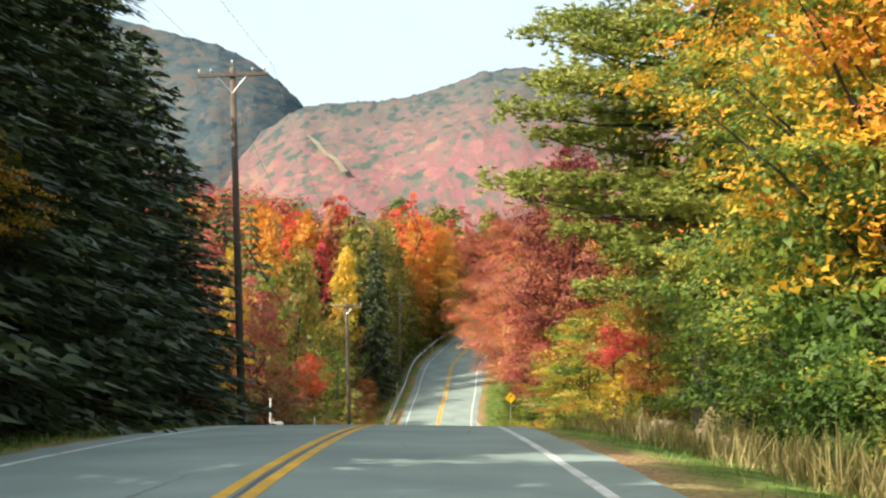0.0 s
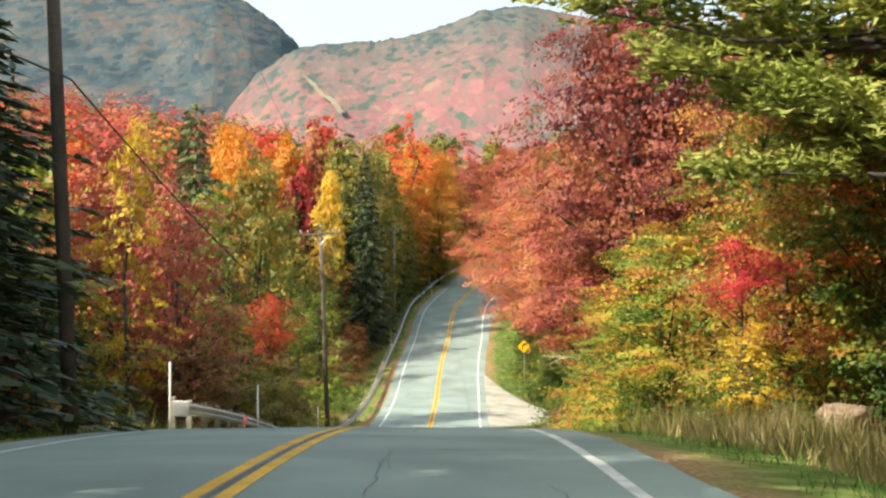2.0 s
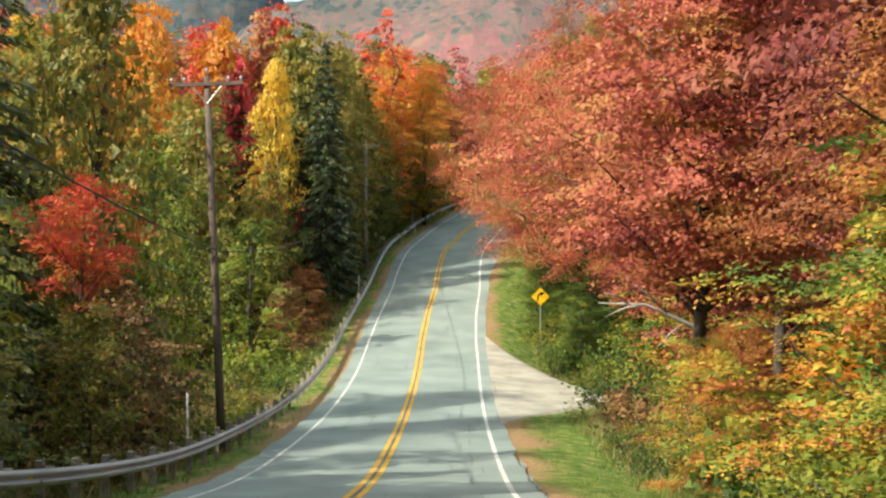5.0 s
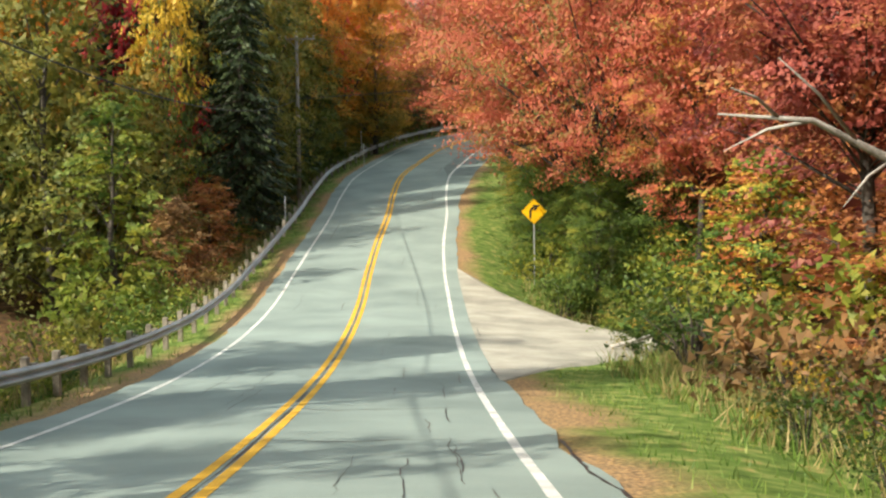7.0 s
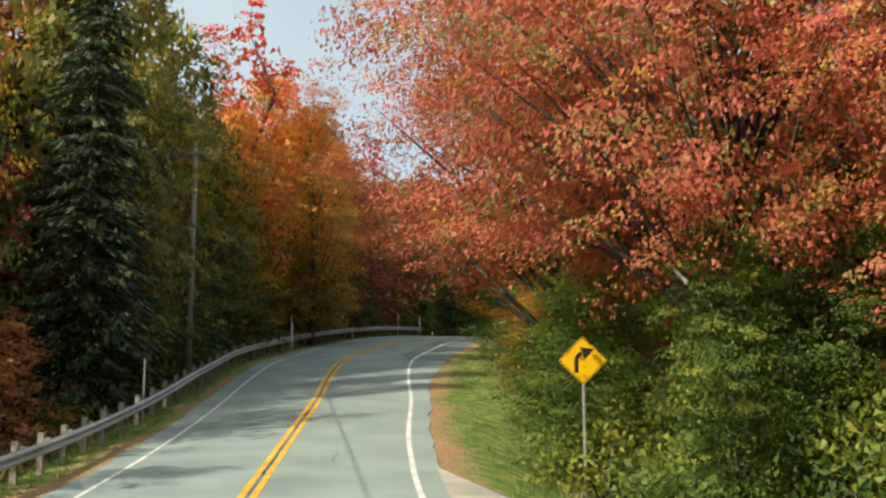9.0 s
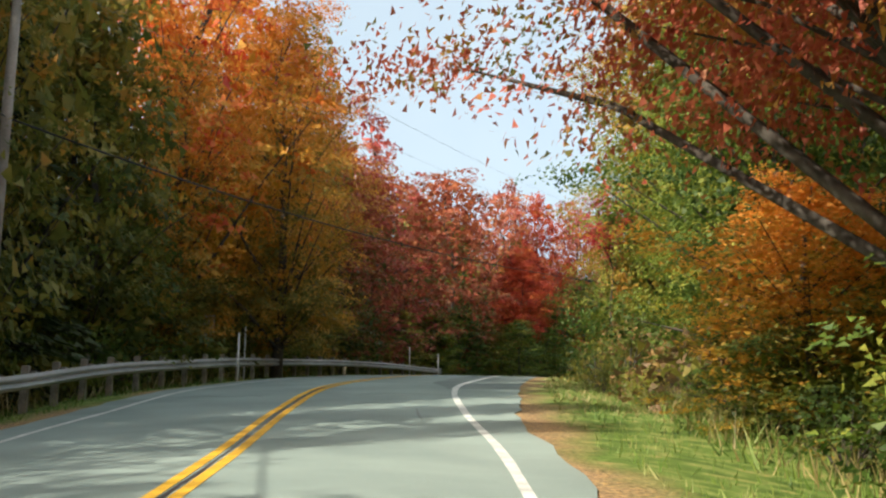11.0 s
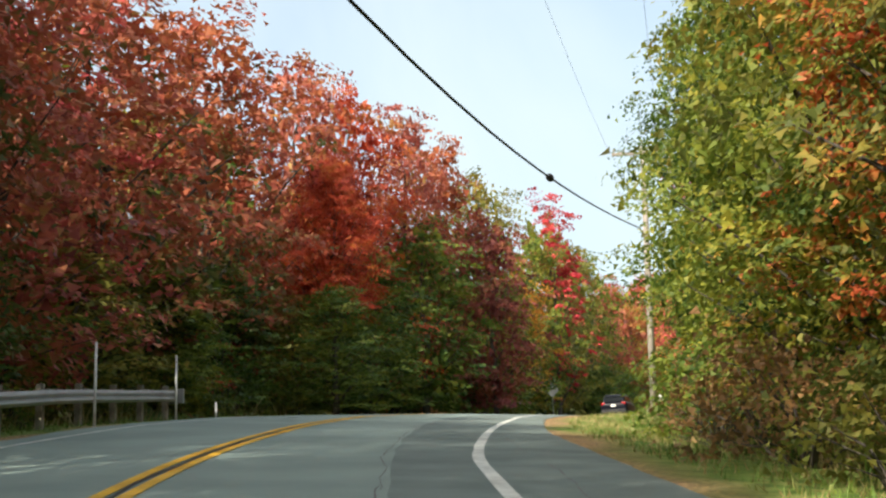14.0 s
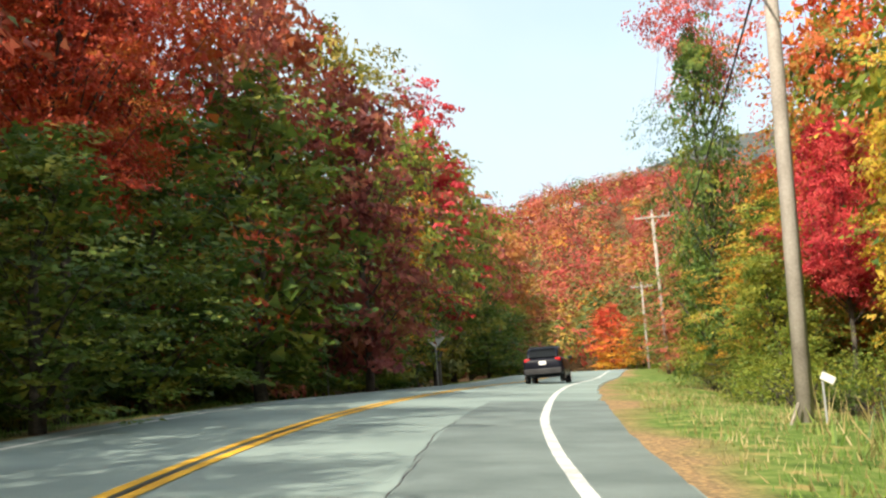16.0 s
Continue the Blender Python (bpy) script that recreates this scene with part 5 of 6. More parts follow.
rail = thing("guard_rail", "weathered grey steel W-beam guard rail on short posts", "guard rail", group="")
for k in range(0, len(RAIL) - 1, 2):
    part("beam", beam_piece(RAIL[k:k + 3]), rail)
post_me = done(box(0.15, 0.16, 1.36, 0.012), "post", POSTWOOD)
block_me = done(box(0.14, 0.19, 0.34, 0.01), "offset_block", POSTWOOD)
for k, (p, i) in enumerate(RAIL):
    a = -math.atan2(TAN[i, 0], TAN[i, 1])
    x, y = p[0] - NOR[i, 0] * 0.27, p[1] - NOR[i, 1] * 0.27
    part("post", post_me, rail, Matrix.LocRotScale((x, y, p[2] - 0.5), Euler((0, 0, a)), None))
    part("offset_block", block_me, rail, Matrix.LocRotScale((p[0] - NOR[i, 0] * 0.1, p[1] - NOR[i, 1] * 0.1, p[2] + 0.4), Euler((0, 0, a)), None))


def rail_end(p, i, sgn):
    """Rounded terminal plate."""
    bm = box(0.06, 0.5, 0.42, 0.02)
    me = done(bm, "end_terminal", STEEL)
    part("end_terminal", me, rail, Matrix.LocRotScale((p[0] + TAN[i, 0] * 0.2 * sgn, p[1] + TAN[i, 1] * 0.2 * sgn, p[2] + 0.36), Euler((0, 0, -math.atan2(TAN[i, 0], TAN[i, 1]) + 1.35)), None), "flat steel end terminal")


rail_end(*RAIL[0], -1)
rail_end(*RAIL[-1], 1)


# ---- marker stakes, signs ----
def stake(x, y, ztop, h=2.0, mat=None, label="thin white snow-marker stake beside the guard rail"):
    me = mesh_of("stake", *tube([(0, 0, 0), (0, 0, h)], [0.035, 0.03], 8), mat or STAKE, True)
    ob = tagged(new("marker_stake", me), label, "stake", "marker stakes")
    z = gz(x, y)
    ob.matrix_basis = Matrix.LocRotScale((x, y, z - 0.1), None, (1, 1, (ztop - z + 0.1) / h))
    return ob


for x, y, z in ((-6.72, 51.5, -2.78), (-5.58, 60.4, -4.45), (-3.02, 139.0, -7.76), (1.41, 166.5, -3.74), (9.68, 196.3, 0.16), (12.06, 202.4, 0.65), (13.39, 204.1, -0.53), (1.17, 173.8, -2.3), (-5.6, 84.0, -8.4)):
    stake(x, y, z)


def flat_shape(name, pts, thick, mat):
    """A plate in the xz plane, facing -y."""
    n = len(pts)
    v = [(x, 0, z) for x, z in pts] + [(x, thick, z) for x, z in pts]
    f = [tuple(range(n)), tuple(range(2 * n - 1, n - 1, -1))] + [(i, i + n, (i + 1) % n + n, (i + 1) % n) for i in range(n)]
    me = mesh_of(name, v, f, mat)
    bm = bmesh.new()
    bm.from_mesh(me)
    bmesh.ops.recalc_face_normals(bm, faces=bm.faces)
    bm.to_mesh(me)
    bm.free()
    return me


def rounded_diamond(r, c=0.06):
    pts = []
    for k in range(4):
        t = math.pi / 2 * k
        for s in (-0.5, 0, 0.5):
            u = t + s * 0.12
            rr = r - c * (0.25 if s == 0 else 0.0) - (0.0 if s == 0 else r * 0.058)
            pts.append((rr * math.cos(u), rr * math.sin(u)))
    return pts


def curve_sign(x, y, ztop, zlow, turn):
    half = (ztop - zlow) / 2
    z0 = gz(x, y)
    s = thing("road_sign", "yellow diamond warning sign with a black curved arrow", "road sign", Matrix.LocRotScale((x, y, z0), Euler((0, 0, turn)), None))
    zc = ztop - half - z0
    part("post", done(box(0.06, 0.04, zc + half * 0.7 + 0.3, 0.006, (0, 0.03, -0.3)), "post", ALUM), s)
    plate = part("plate", flat_shape("plate", rounded_diamond(half), 0.005, SIGNYEL), s, Matrix.Translation((0, 0, zc)))
    o, i = rounded_diamond(half * 0.955), rounded_diamond(half * 0.925)
    v = [(a, -0.004, b) for a, b in o] + [(a, -0.004, b) for a, b in i]
    n = len(o)
    part("border", mesh_of("border", v, [(k, (k + 1) % n, (k + 1) % n + n, k + n) for k in range(n)], SIGNBLK), plate, label="thin black border line")
    w, cx, cz, R = half * 0.17, half * 0.06, -half * 0.04, half * 0.34
    bow = np.linspace(0, 1.25, 9)
    outer = [(cx - R - w / 2, -half * 0.5)] + [(cx - (R + w / 2) * math.cos(t), cz + (R + w / 2) * math.sin(t)) for t in bow]
    inner = [(cx - R + w / 2, -half * 0.5)] + [(cx - (R - w / 2) * math.cos(t), cz + (R - w / 2) * math.sin(t)) for t in bow]
    v = [(a, -0.005, b) for a, b in outer] + [(a, -0.005, b) for a, b in inner]
    n = len(outer)
    faces = [(k, k + n, k + n + 1, k + 1) for k in range(n - 1)]
    base = len(v)
    v += [(a * half, -0.005, b * half) for a, b in ((-0.11, 0.53), (0.055, 0.03), (0.47, 0.46))]
    faces.append((base, base + 1, base + 2))
    part("arrow", mesh_of("arrow", v, faces, SIGNBLK), plate, label="black curved arrow")
    return s


curve_sign(9.66, 126.7, -7.98, -9.23, radians(-3))


def sign_back(x, y, zc, pts, label, turn, hpost=None):
    z0 = gz(x, y)
    s = thing("road_sign", label, "road sign", Matrix.LocRotScale((x, y, z0), Euler((0, 0, turn)), None))
    part("post", done(box(0.06, 0.04, zc - z0 + 0.5, 0.006, (0, -0.03, -0.2)), "post", ALUM), s)
    part("plate", flat_shape("plate", pts, 0.005, ALUM), s, Matrix.Translation((0, 0, zc - z0)))


sign_back(48.56, 258.2, 4.81, rounded_diamond(0.62), "grey aluminium back of a diamond road sign on a post", radians(-34))
sign_back(-0.2, 172.8, -2.5, [(-0.22, -0.42), (0.22, -0.42), (0.22, 0.42), (-0.22, 0.42)], "grey aluminium back of a small rectangular sign", radians(-8))
sign_back(36.8, 246.1, 3.9, [(-0.04, -0.5), (0.04, -0.5), (0.04, 0.5), (-0.04, 0.5)], "narrow grey sign post seen edge-on among shrubs", radians(-30))


# ---- utility poles and wires ----
def pole(x, y, zbase, ztop, turn, mat, arms=1, lean=(0, 0), r=0.16, label="", transformer=False, arm=2.5):
    h = ztop - zbase
    s = thing("utility_pole", label, "utility pole", Matrix.LocRotScale((x, y, zbase), Euler((lean[0], lean[1], turn)), None), "utility poles")
    part("pole", mesh_of("pole", *tube([(0, 0, -0.8), (0, 0, h * 0.5), (0, 0, h)], [r, r * 0.86, r * 0.7], 14), mat, True), s)
    for k in range(arms):
        z = h - 0.35 - 0.75 * k
        a = part("crossarm", done(box(arm, 0.1, 0.12, 0.01, (0, -r * 0.8, z)), "crossarm", mat), s)
        for q in (-0.47, -0.3, 0.3, 0.47):
            part("insulator", mesh_of("insulator", *tube([(q * arm, -r * 0.8, z + 0.12), (q * arm, -r * 0.8, z + 0.2), (q * arm, -r * 0.8, z + 0.23), (q * arm, -r * 0.8, z + 0.3)], [0.02, 0.03, 0.055, 0.03], 8), CERAMIC, True), a)
        for sg in (-1, 1):
            part("brace", mesh_of("brace", *tube([(sg * 0.55, -r * 0.9, z + 0.03), (0, -r * 0.95, z - 0.6)], [0.018, 0.018], 5), STEEL), a)
    part("top_insulator", mesh_of("top_insulator", *tube([(0, 0, h), (0, 0, h + 0.16), (0, 0, h + 0.2), (0, 0, h + 0.28)], [0.02, 0.03, 0.06, 0.03], 8), CERAMIC, True), s)
    return s


GW = "grey weathered wooden utility pole with a crossarm beside the road"
DW = "dark wooden utility pole with a crossarm behind the guard rail"
P1, P2, P3, P4, P5, P6 = (-6.4, 41.5, -3.0, 9.9), (-5.45, 89.4, -12.0, 1.6), (-3.0, 152.3, -7.6, 3.2), (31.2, 210.1, -0.8, 10.2), (67.45, 260.2, 2.6, 13.3), (98.2, 303.3, 4.2, 14.0)
for (x, y, a, b), mat, lab, lean in ((P1, POLEWOOD, DW, (0, -0.04)), (P2, POLEWOOD, DW, (0, -0.035)), (P3, POLEGREY, GW, (0, 0)), (P4, POLEGREY, GW, (0, 0.032)), (P5, POLEGREY, GW, (0, -0.01)), (P6, POLEGREY, GW, (0, 0))):
    zb = min(a, gz(x, y) + 0.0)
    pole(x, y, zb, b, radians(-heading(min(y, 300))), mat, 1, lean, 0.15, lab)


mark = thing("marker_post", "small white panel tilted on a thin stake beside the grey pole", "marker", Matrix.LocRotScale((31.22, 209.65, gz(31.22, 209.65)), Euler((0, 0, radians(-28))), None))
part("stake", mesh_of("stake", *tube([(0, 0, -0.2), (0, 0, 0.75)], [0.02, 0.018], 6), ALUM), mark)
part("panel", done(box(0.24, 0.03, 0.13, 0.01), "panel", STAKE), mark, Matrix.LocRotScale((0.05, -0.03, 0.66), Euler((0, 0.5, 0)), None), "white plastic panel")
part("anchor_rod", mesh_of("anchor_rod", *tube([(-0.75, -0.2, -0.25), (-0.4, 0.1, 0.35)], [0.035, 0.03], 6), POSTWOOD), mark, label="short grey wooden brace")


def wire(p, q, sag, r, mat, label, steps=16, bow=0.0):
    p, q = np.array(p, float), np.array(q, float)
    pts = [tuple(p + (q - p) * u - np.array([4 * bow * u * (1 - u), 0, 4 * sag * u * (1 - u)])) for u in np.linspace(0, 1, steps)]
    return tagged(new("overhead_cable" if r > 0.012 else "overhead_wire", mesh_of("wire", *tube(pts, [r] * steps, 6), mat, True)), label, "cable", "overhead lines")


TEL = "thick black overhead telephone cable sagging between poles"
EL = "thin grey overhead power line between pole tops"
P0 = (-9.5, -14.0, 5.4)
wire(P0, (P1[0], P1[1], 3.5), 0.5, 0.022, CABLE, TEL)
wire((P1[0], P1[1], 3.5), (P2[0], P2[1], -4.4), 0.8, 0.022, CABLE, TEL)
wire((P2[0], P2[1], -4.4), (P3[0], P3[1], -1.15), 1.3, 0.022, CABLE, TEL)
wire((P3[0], P3[1], -1.15), (P4[0], P4[1], 6.8), 0.5, 0.026, CABLE, TEL, 24, 2.8)
wire((P4[0], P4[1], 6.8), (P5[0], P5[1], 9.2), 0.9, 0.022, CABLE, TEL)
wire((P5[0], P5[1], 9.2), (P6[0], P6[1], 10.5), 0.7, 0.022, CABLE, TEL)
TOPS = [(P0[0], P0[1], 14.5), (P1[0], P1[1], P1[3]), (P2[0], P2[1], P2[3]), (P3[0], P3[1], P3[3]), (P4[0], P4[1], P4[3]), (P5[0], P5[1], P5[3]), (P6[0], P6[1], P6[3])]
for a, b in zip(TOPS, TOPS[1:]):
    for o in (-1.1, 1.1):
        wire((a[0] + o * 0.9, a[1] - o * 0.35, a[2]), (b[0] + o * 0.9, b[1] - o * 0.35, b[2]), 1.0, 0.005, WIRE, EL)
splice = mesh_of("splice", *tube([(-0.35, 0, 0), (-0.22, 0, 0), (-0.15, 0, 0), (0.15, 0, 0), (0.22, 0, 0), (0.35, 0, 0)], [0.03, 0.05, 0.1, 0.1, 0.05, 0.03], 10), CABLE, True)
tagged(new("cable_splice", splice), "black splice closure hanging on the telephone cable", "cable").matrix_basis = Matrix.LocRotScale((P3[0] + 0.76 * (P4[0] - P3[0]) - 11.2 * 0.76 * 0.24, P3[1] + 0.76 * (P4[1] - P3[1]), -1.15 + 0.76 * 7.95 - 2.0 * 0.76 * 0.24), Euler((0, -0.15, radians(59))), None)


# ---- rocks, log, flag ----
def boulder(x, y, sx, sy, sz, seed, label):
    rng = np.random.default_rng(seed)
    bm = bmesh.new()
    bmesh.ops.create_icosphere(bm, subdivisions=4, radius=1.0)
    cuts = rng.normal(0, 1, (12, 3))
    cuts /= np.linalg.norm(cuts, axis=1)[:, None]
    for v in bm.verts:
        c = np.array(v.co)
        for k, q in enumerate(cuts):
            over = c @ q - (0.5 + 0.035 * k)
            if over > 0:
                c = c - q * over
        c = c * (1 + 0.09 * noise.noise(Vector(c) * 2.6) + 0.05 * noise.noise(Vector(c) * 7) + 0.025 * noise.noise(Vector(c) * 17))
        v.co = c
    ob = tagged(new("boulder", done(bm, "boulder", ROCK, False)), label, "rock", "roadside boulders")
    ob.matrix_basis = Matrix.LocRotScale((x, y, gz(x, y) + sz * 0.45), Euler((0.1, 0.15, seed)), (sx, sy, sz))


boulder(11.6, 40.6, 3.2, 2.0, 2.3, 1, "large tan granite boulder half hidden by leaves at the verge")
boulder(9.6, 37.4, 1.0, 0.9, 0.8, 2, "tan granite boulder among roadside weeds")
boulder(9.0, 43.8, 0.7, 0.7, 0.6, 3, "tan granite boulder among roadside weeds")


def log_thing():
    x, y, z = 9.2, 106.9, 0
    z = gz(x, y) + 0.36
    v, f = merged([tube([(0, 0, 0), (0.6, 0.25, 0.08), (1.4, 0.5, 0.25)], [0.07, 0.065, 0.05], 8), tube([(1.4, 0.5, 0.25), (1.3, 0.42, 0.0), (1.22, 0.35, -0.15)], [0.05, 0.05, 0.04], 6)])
    ob = tagged(new("fallen_branch", mesh_of("fallen_branch", v, f, DEADWOOD, True)), "bleached white fallen branch lying on the grass", "branch")
    ob.matrix_basis = pose(x, y, z)


log_thing()
lean_pts = [(15.8, 122.7, min(-11.4, gz(15.8, 122.7) - 0.2)), (14.65, 122.8, -10.3), (13.5, 122.9, -9.2), (12.0, 123.2, -7.8), (10.9, 123.3, -6.6)]
tagged(new("dead_tree", mesh_of("dead_tree", *tube(lean_pts, [0.12, 0.11, 0.1, 0.075, 0.035], 10), SILVER, True)), "bleached grey dead trunk leaning through the maple", "tree")
limb = [tube([(13.2, 92.6, -8.6), (11.4, 92.2, -7.2), (9.6, 91.8, -6.4), (7.8, 91.4, -6.3)], [0.11, 0.085, 0.055, 0.015], 8)]
for q, far in (((10.5, 92.0, -6.8), (8.7, 91.0, -5.4)), ((9.6, 91.8, -6.4), (8.2, 92.4, -6.9)), ((11.2, 92.2, -7.1), (9.9, 91.2, -7.9)), ((12.2, 92.4, -7.8), (11.0, 91.6, -6.0)), ((9.0, 91.7, -6.4), (7.9, 91.0, -5.9))):
    limb.append(tube([q, tuple((np.array(q) + far) / 2 + (0, 0, 0.12)), far], [0.04, 0.026, 0.008], 6))
limb.append(tube([(13.2, 92.6, min(-12.5, gz(13.2, 92.6) - 0.2)), (13.3, 92.7, -10.5), (13.2, 92.6, -8.4)], [0.16, 0.13, 0.11], 9))
tagged(new("dead_tree", mesh_of("dead_tree", *merged(limb), SILVER, True)), "bleached grey dead tree with bare limbs over the verge", "tree")
fl = thing("marker_flag", "wooden survey stake with a pink ribbon before the guard rail", "stake", pose(-5.6, 57.5, gz(-5.6, 57.5)))
part("stake", mesh_of("stake", *tube([(0, 0, -0.1), (0, 0, 0.7)], [0.02, 0.018], 6), STAKE), fl)
part("ribbon", mesh_of("ribbon", [(0, -0.02, 0.7), (0.09, -0.03, 0.62), (0.05, -0.05, 0.35), (-0.06, -0.02, 0.3), (-0.05, 0.0, 0.55)], [(0, 1, 2, 3, 4)], FLAG), fl, label="pink plastic ribbon")


# ---- car ----
def car(x, y, z, turn):
    c = thing("car", "black sport utility vehicle with a dark rear window on the asphalt", "car", Matrix.LocRotScale((x, y, z), Euler((0, 0, turn)), None))
    # side outline (y back to front, z) swept across the width with a narrower cabin
    def loft(rows, name, mat, lab=""):
        n = len(rows[0])
        v = [p for r in rows for p in r]
        f = [(k * n + i, k * n + i + 1, (k + 1) * n + i + 1, (k + 1) * n + i) for k in range(len(rows) - 1) for i in range(n - 1)]
        f += [tuple(range(n))[::-1], tuple(range((len(rows) - 1) * n, len(rows) * n))]
        me = mesh_of(name, v, f, mat, True)
        bm = bmesh.new()
        bm.from_mesh(me)
        bmesh.ops.recalc_face_normals(bm, faces=bm.faces)
        bm.to_mesh(me)
        bm.free()
        return part(name, me, c, label=lab)

    def ring(yy, w, z0, z1, r):
        pts = []
        for sx, cz, a0 in ((1, z0, -90), (1, z1, 0), (-1, z1, 90), (-1, z0, 180)):
            for a in (0, 30, 60, 90):
                t = radians(a0 + a)
                pts.append((sx * (w - r) + r * math.cos(t), yy, cz + (r if cz == z0 else -r) + r * math.sin(t)))
        return pts + pts[:1]

    loft([ring(-2.28, 0.72, 0.45, 0.95, 0.1), ring(-2.22, 0.86, 0.38, 1.08, 0.12), ring(-1.9, 0.92, 0.32, 1.12, 0.13), ring(0, 0.93, 0.3, 1.1, 0.13), ring(1.5, 0.92, 0.32, 1.04, 0.15), ring(2.1, 0.84, 0.36, 0.92, 0.15), ring(2.28, 0.7, 0.42, 0.8, 0.12)], "body", PAINT)
    loft([ring(-2.12, 0.7, 1.0, 1.16, 0.05), ring(-1.95, 0.72, 1.0, 1.45, 0.1), ring(-1.6, 0.7, 1.0, 1.62, 0.12), ring(-0.6, 0.7, 1.0, 1.67, 0.12), ring(0.35, 0.7, 1.0, 1.6, 0.12), ring(1.2, 0.74, 1.0, 1.12, 0.05)], "cabin", PAINT)
    v = [(-0.6, -2.13, 1.14), (0.6, -2.13, 1.14), (0.54, -1.9, 1.5), (-0.54, -1.9, 1.5)]
    part("rear_window", mesh_of("rear_window", [(a, b - 0.05, d) for a, b, d in v], [(0, 1, 2, 3)], GLASS), c, label="dark tinted rear window")
    for sg in (-1, 1):
        part("side_window", mesh_of("side_window", [(sg * 0.735, -1.75, 1.15), (sg * 0.735, 0.7, 1.15), (sg * 0.715, 0.15, 1.52), (sg * 0.715, -1.5, 1.54)], [(0, 1, 2, 3)], GLASS), c)
        part("tail_lamp", done(box(0.26, 0.12, 0.17, 0.03, (sg * 0.7, -2.2, 0.92)), "tail_lamp", LAMPRED), c, label="red tail lamp")
        part("mirror", done(box(0.2, 0.1, 0.15, 0.03, (sg * 1.02, 0.75, 1.1)), "mirror", PAINT), c)
        part("roof_rail", mesh_of("roof_rail", *tube([(sg * 0.6, -1.5, 1.64), (sg * 0.6, -0.6, 1.71), (sg * 0.6, 0.2, 1.64)], [0.02, 0.02, 0.02], 6), TRIM), c)
        for yy in (-1.4, 1.4):
            w = part("wheel", mesh_of("wheel", *tube([(sg * 0.93, yy, 0.34), (sg * 0.9, yy, 0.34), (sg * 0.72, yy, 0.34), (sg * 0.69, yy, 0.34)], [0.3, 0.34, 0.34, 0.3], 20), RUBBER, True), c, label="black tyre")
            part("rim", mesh_of("rim", *tube([(sg * 0.935, yy, 0.34), (sg * 0.94, yy, 0.34)], [0.21, 0.19], 14), RIM), w)
    part("bumper", done(box(1.7, 0.16, 0.26, 0.05, (0, -2.26, 0.36)), "bumper", TRIM), c, label="dark plastic rear bumper")
    part("plate", done(box(0.32, 0.02, 0.17, 0.005, (0, -2.31, 0.78)), "plate", PLATE), c, label="white plate with no lettering")
    part("spoiler", done(box(1.15, 0.25, 0.05, 0.02, (0, -1.98, 1.56)), "spoiler", PAINT), c)
    return c


ci = at_y(244)
car(LINE[ci, 0] + NOR[ci, 0] * 2.3, LINE[ci, 1] + NOR[ci, 1] * 2.3, top_z(ci, 2.3), radians(-heading(241)))


# ---- grass and weeds ----
def blades(name, label, mat, count, y0, y1, d0, d1, h0, h1, width, seed, lean=0.35):
    rng = np.random.default_rng(seed)
    y = rng.uniform(y0, y1, count)
    i = np.array([at_y(q) for q in np.linspace(y0, y1, 400)])[np.clip(((y - y0) / (y1 - y0) * 399).astype(int), 0, 399)]
    d = d0 + (d1 - d0) * rng.uniform(0, 1, count) ** 0.9
    clump = np.sin(y * 1.3 + seed) * np.sin(d * 2.1 + y * 0.31) + rng.normal(0, 0.5, count)
    keep = clump > -0.35
    if d1 > 0:
        keep &= ~((y > 97) & (y < 128) & (d < np.interp(y, [98, 101, 106, 111, 115, 121, 127], [4.2, 5.6, 8.8, 10.6, 8.4, 6.2, 4.2]) + 0.2))
        d = d + right_edge(LINE[i, 1]) - 4.25
    i, d = i[keep], d[keep]
    along = rng.uniform(-0.6, 0.6, len(d))
    x, yy = LINE[i, 0] + NOR[i, 0] * d + TAN[i, 0] * along, LINE[i, 1] + NOR[i, 1] * d + TAN[i, 1] * along
    z = ground_z(x, yy)
    k = len(x)
    h = rng.uniform(h0, h1, k) * (0.7 + 0.5 * rng.uniform(0, 1, k) ** 2)
    t = rng.uniform(0, 6.28, k)
    w = np.stack([np.cos(t), np.sin(t), 0 * t], 1) * width * rng.uniform(0.6, 1.4, (k, 1))
    b = np.stack([rng.normal(0, lean, k) * h, rng.normal(0, lean, k) * h, h], 1)
    o = np.stack([x, yy, z - 0.03], 1)
    return tagged(new(name, quads_of(name, np.stack([o - w * 1.3, o + w * 1.3, o + b], 1), mat)), label, "grass", kind="stuff")


blades("grass", "short green roadside grass with fallen leaves", GRASSES, 34000, -3, 226, 5.0, 8.8, 0.08, 0.22, 0.01, 1)
blades("tall_weeds", "tall dry grass and goldenrod along the ditch", WEEDS, 17000, -3, 215, 7.2, 11.0, 0.4, 0.95, 0.013, 2)
blades("tall_weeds", "tall green weeds along the ditch", GRASSES, 13000, -3, 215, 7.0, 11.0, 0.3, 0.75, 0.016, 3)
blades("grass", "short green grass along the guard rail", GRASSES, 18000, -3, 226, -7.4, -4.7, 0.1, 0.3, 0.012, 4)
blades("tall_weeds", "tall dry weeds behind the guard rail", WEEDS, 12000, 40, 215, -11.0, -6.2, 0.4, 1.1, 0.02, 5)


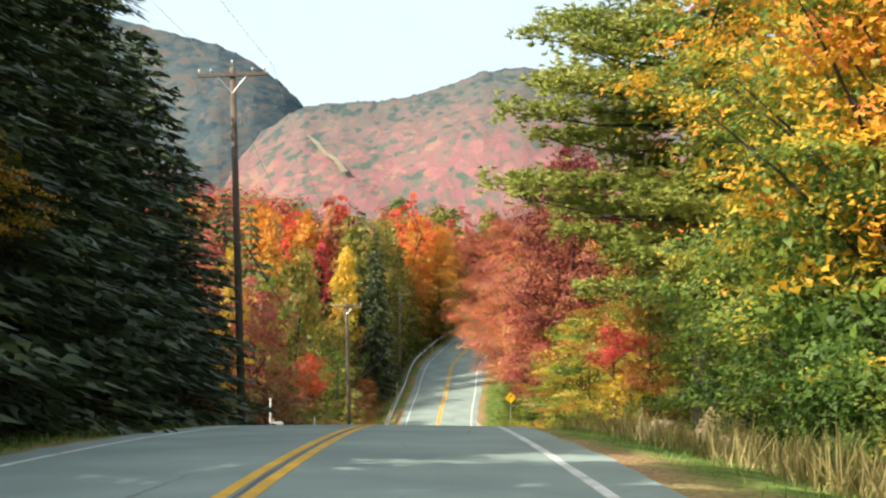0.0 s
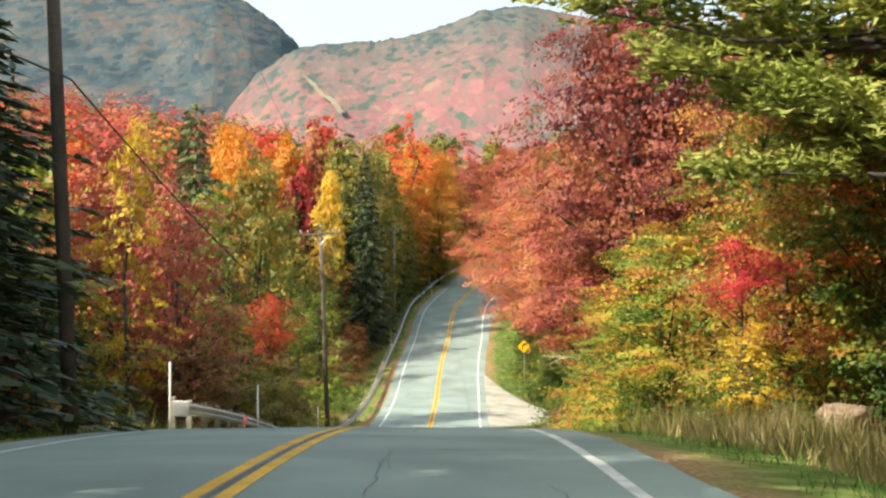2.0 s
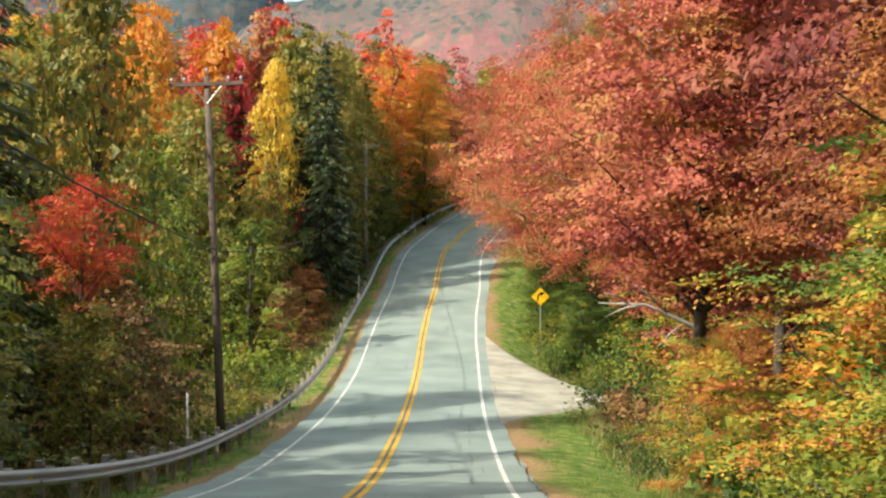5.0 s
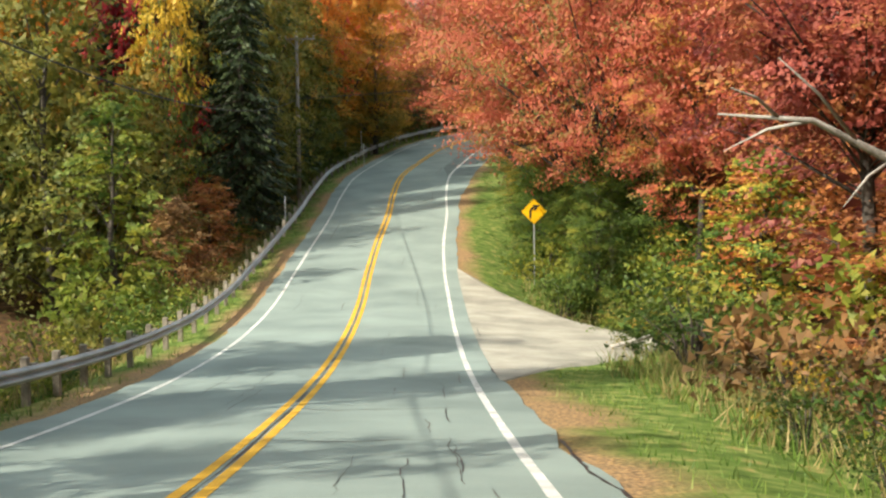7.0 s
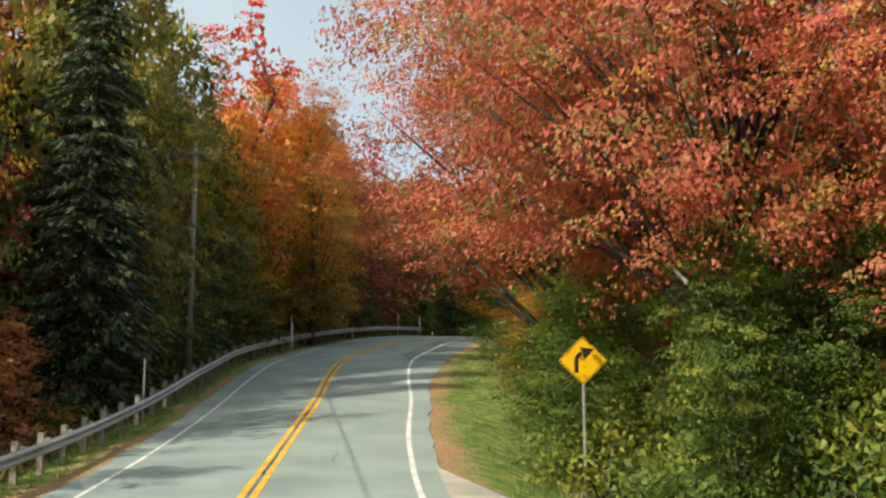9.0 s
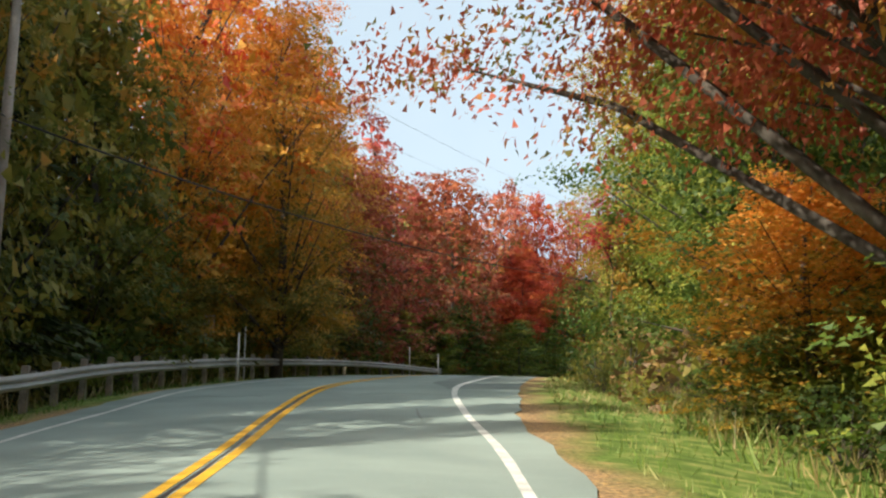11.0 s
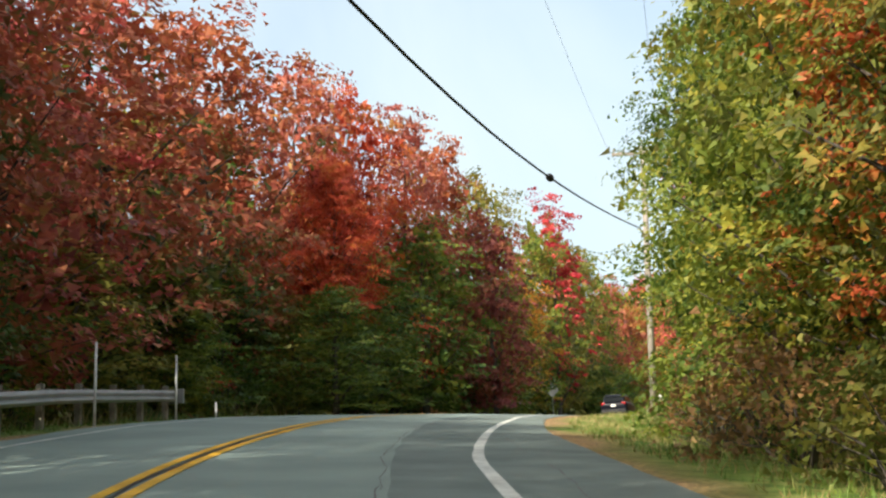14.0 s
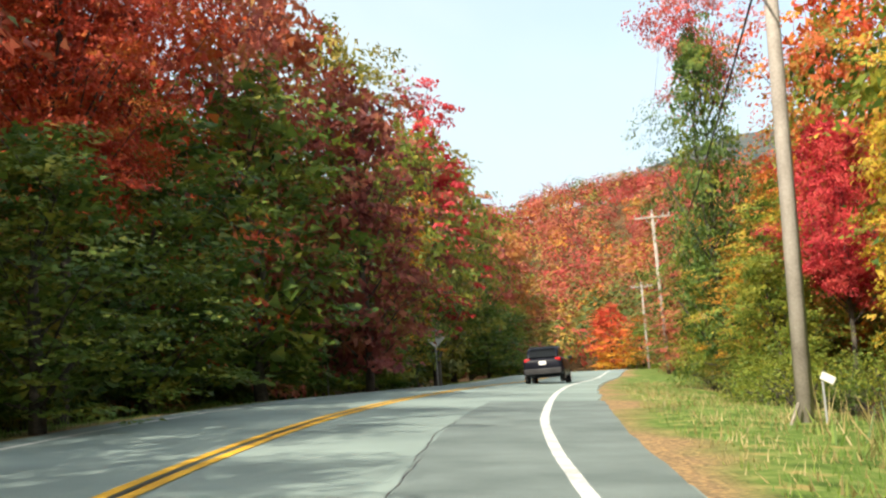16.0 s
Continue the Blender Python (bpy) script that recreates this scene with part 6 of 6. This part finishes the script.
blades("tall_weeds", "tall tan dry grass beside the shoulder", WEEDS, 9000, 8, 50, 6.2, 9.6, 0.4, 1.0, 0.012, 6)
blades("tall_weeds", "goldenrod and tall green weeds along the verge", GRASSES, 7000, 150, 208, 7.6, 11.5, 0.4, 1.0, 0.014, 7)
blades("grass", "short straw-coloured grass on the verge", WEEDS, 14000, 150, 240, 5.0, 9.0, 0.08, 0.22, 0.011, 9)
blades("tall_weeds", "tall straw-coloured weeds along the verge", WEEDS, 6000, 150, 208, 7.4, 11.5, 0.5, 1.1, 0.013, 8)


# ---- cracks and seams in the asphalt ----
def crack(y0, d0, length, across, width, seed, mat):
    """A wandering crack: along the road, or across it."""
    rng = np.random.default_rng(seed)
    steps = max(5, int(length / 0.3))
    dy, dd = 0.0, d0
    pts = []
    for k in range(steps + 1):
        pts.append((y0 + dy, dd))
        if across:
            dd += length / steps
            dy = dy * 0.8 + rng.normal(0, 0.07)
        else:
            dy += length / steps
            dd = d0 + (dd - d0) * 0.85 + rng.normal(0, 0.022)
    verts, faces = [], []
    for k, (y, d) in enumerate(pts):
        i = at_y(y)
        j = min(i + 1, len(LINE) - 1) if LINE[i, 1] <= y else max(i - 1, 0)
        w = 0 if i == j else abs(y - LINE[i, 1]) / max(1e-6, abs(LINE[j, 1] - LINE[i, 1]))
        c, nn = LINE[i] * (1 - w) + LINE[j] * w, NOR[i]
        h = width * rng.uniform(0.3, 1.0) * (0.4 if k in (0, steps) else 1.0)
        z = c[2] - 0.012 * abs(d) - BANK[i] * d + 0.005
        if across:
            verts += [(c[0] + nn[0] * d - TAN[i, 0] * h, c[1] + nn[1] * d - TAN[i, 1] * h, z), (c[0] + nn[0] * d + TAN[i, 0] * h, c[1] + nn[1] * d + TAN[i, 1] * h, z)]
        else:
            verts += [(c[0] + nn[0] * (d - h), c[1] + nn[1] * (d - h), z), (c[0] + nn[0] * (d + h), c[1] + nn[1] * (d + h), z)]
        if k:
            o = 2 * k
            faces.append((o - 2, o - 1, o + 1, o))
    part("crack", mesh_of("crack", verts, faces, mat), road)


crng = random.Random(5)
for k in range(46):
    y = crng.uniform(2, 150)
    crack(y, crng.choice([-2.6, -1.0, 0.9, 1.5, 2.3, 2.9]) + crng.uniform(-0.4, 0.4), crng.uniform(1.2, 4.5), False, crng.uniform(0.008, 0.018), k, TAR)
for k in range(30):
    y = crng.uniform(2, 225)
    d0 = crng.choice([-3.6, 0.25, 1.2])
    crack(y, d0, crng.uniform(1.0, 3.0), True, crng.uniform(0.01, 0.022), 100 + k, TAR)
for y in (160, 167, 174, 181, 188, 195, 202, 209):
    crack(y, 2.45 + 0.05 * math.sin(y), 7.4, False, 0.013, 200 + y, TAR)
for y in (98, 105, 112, 119, 60, 67, 74, 81):
    crack(y, 4.2, 7.0, False, 0.035, 300 + y, TAR)
for y in (176, 190, 203):
    crack(y, 2.6, 2.4, True, 0.02, 400 + y, TAR)
for y in (164, 178, 186, 199):
    crack(y, 4.3, 6.0, False, 0.016, 500 + y, TAR)
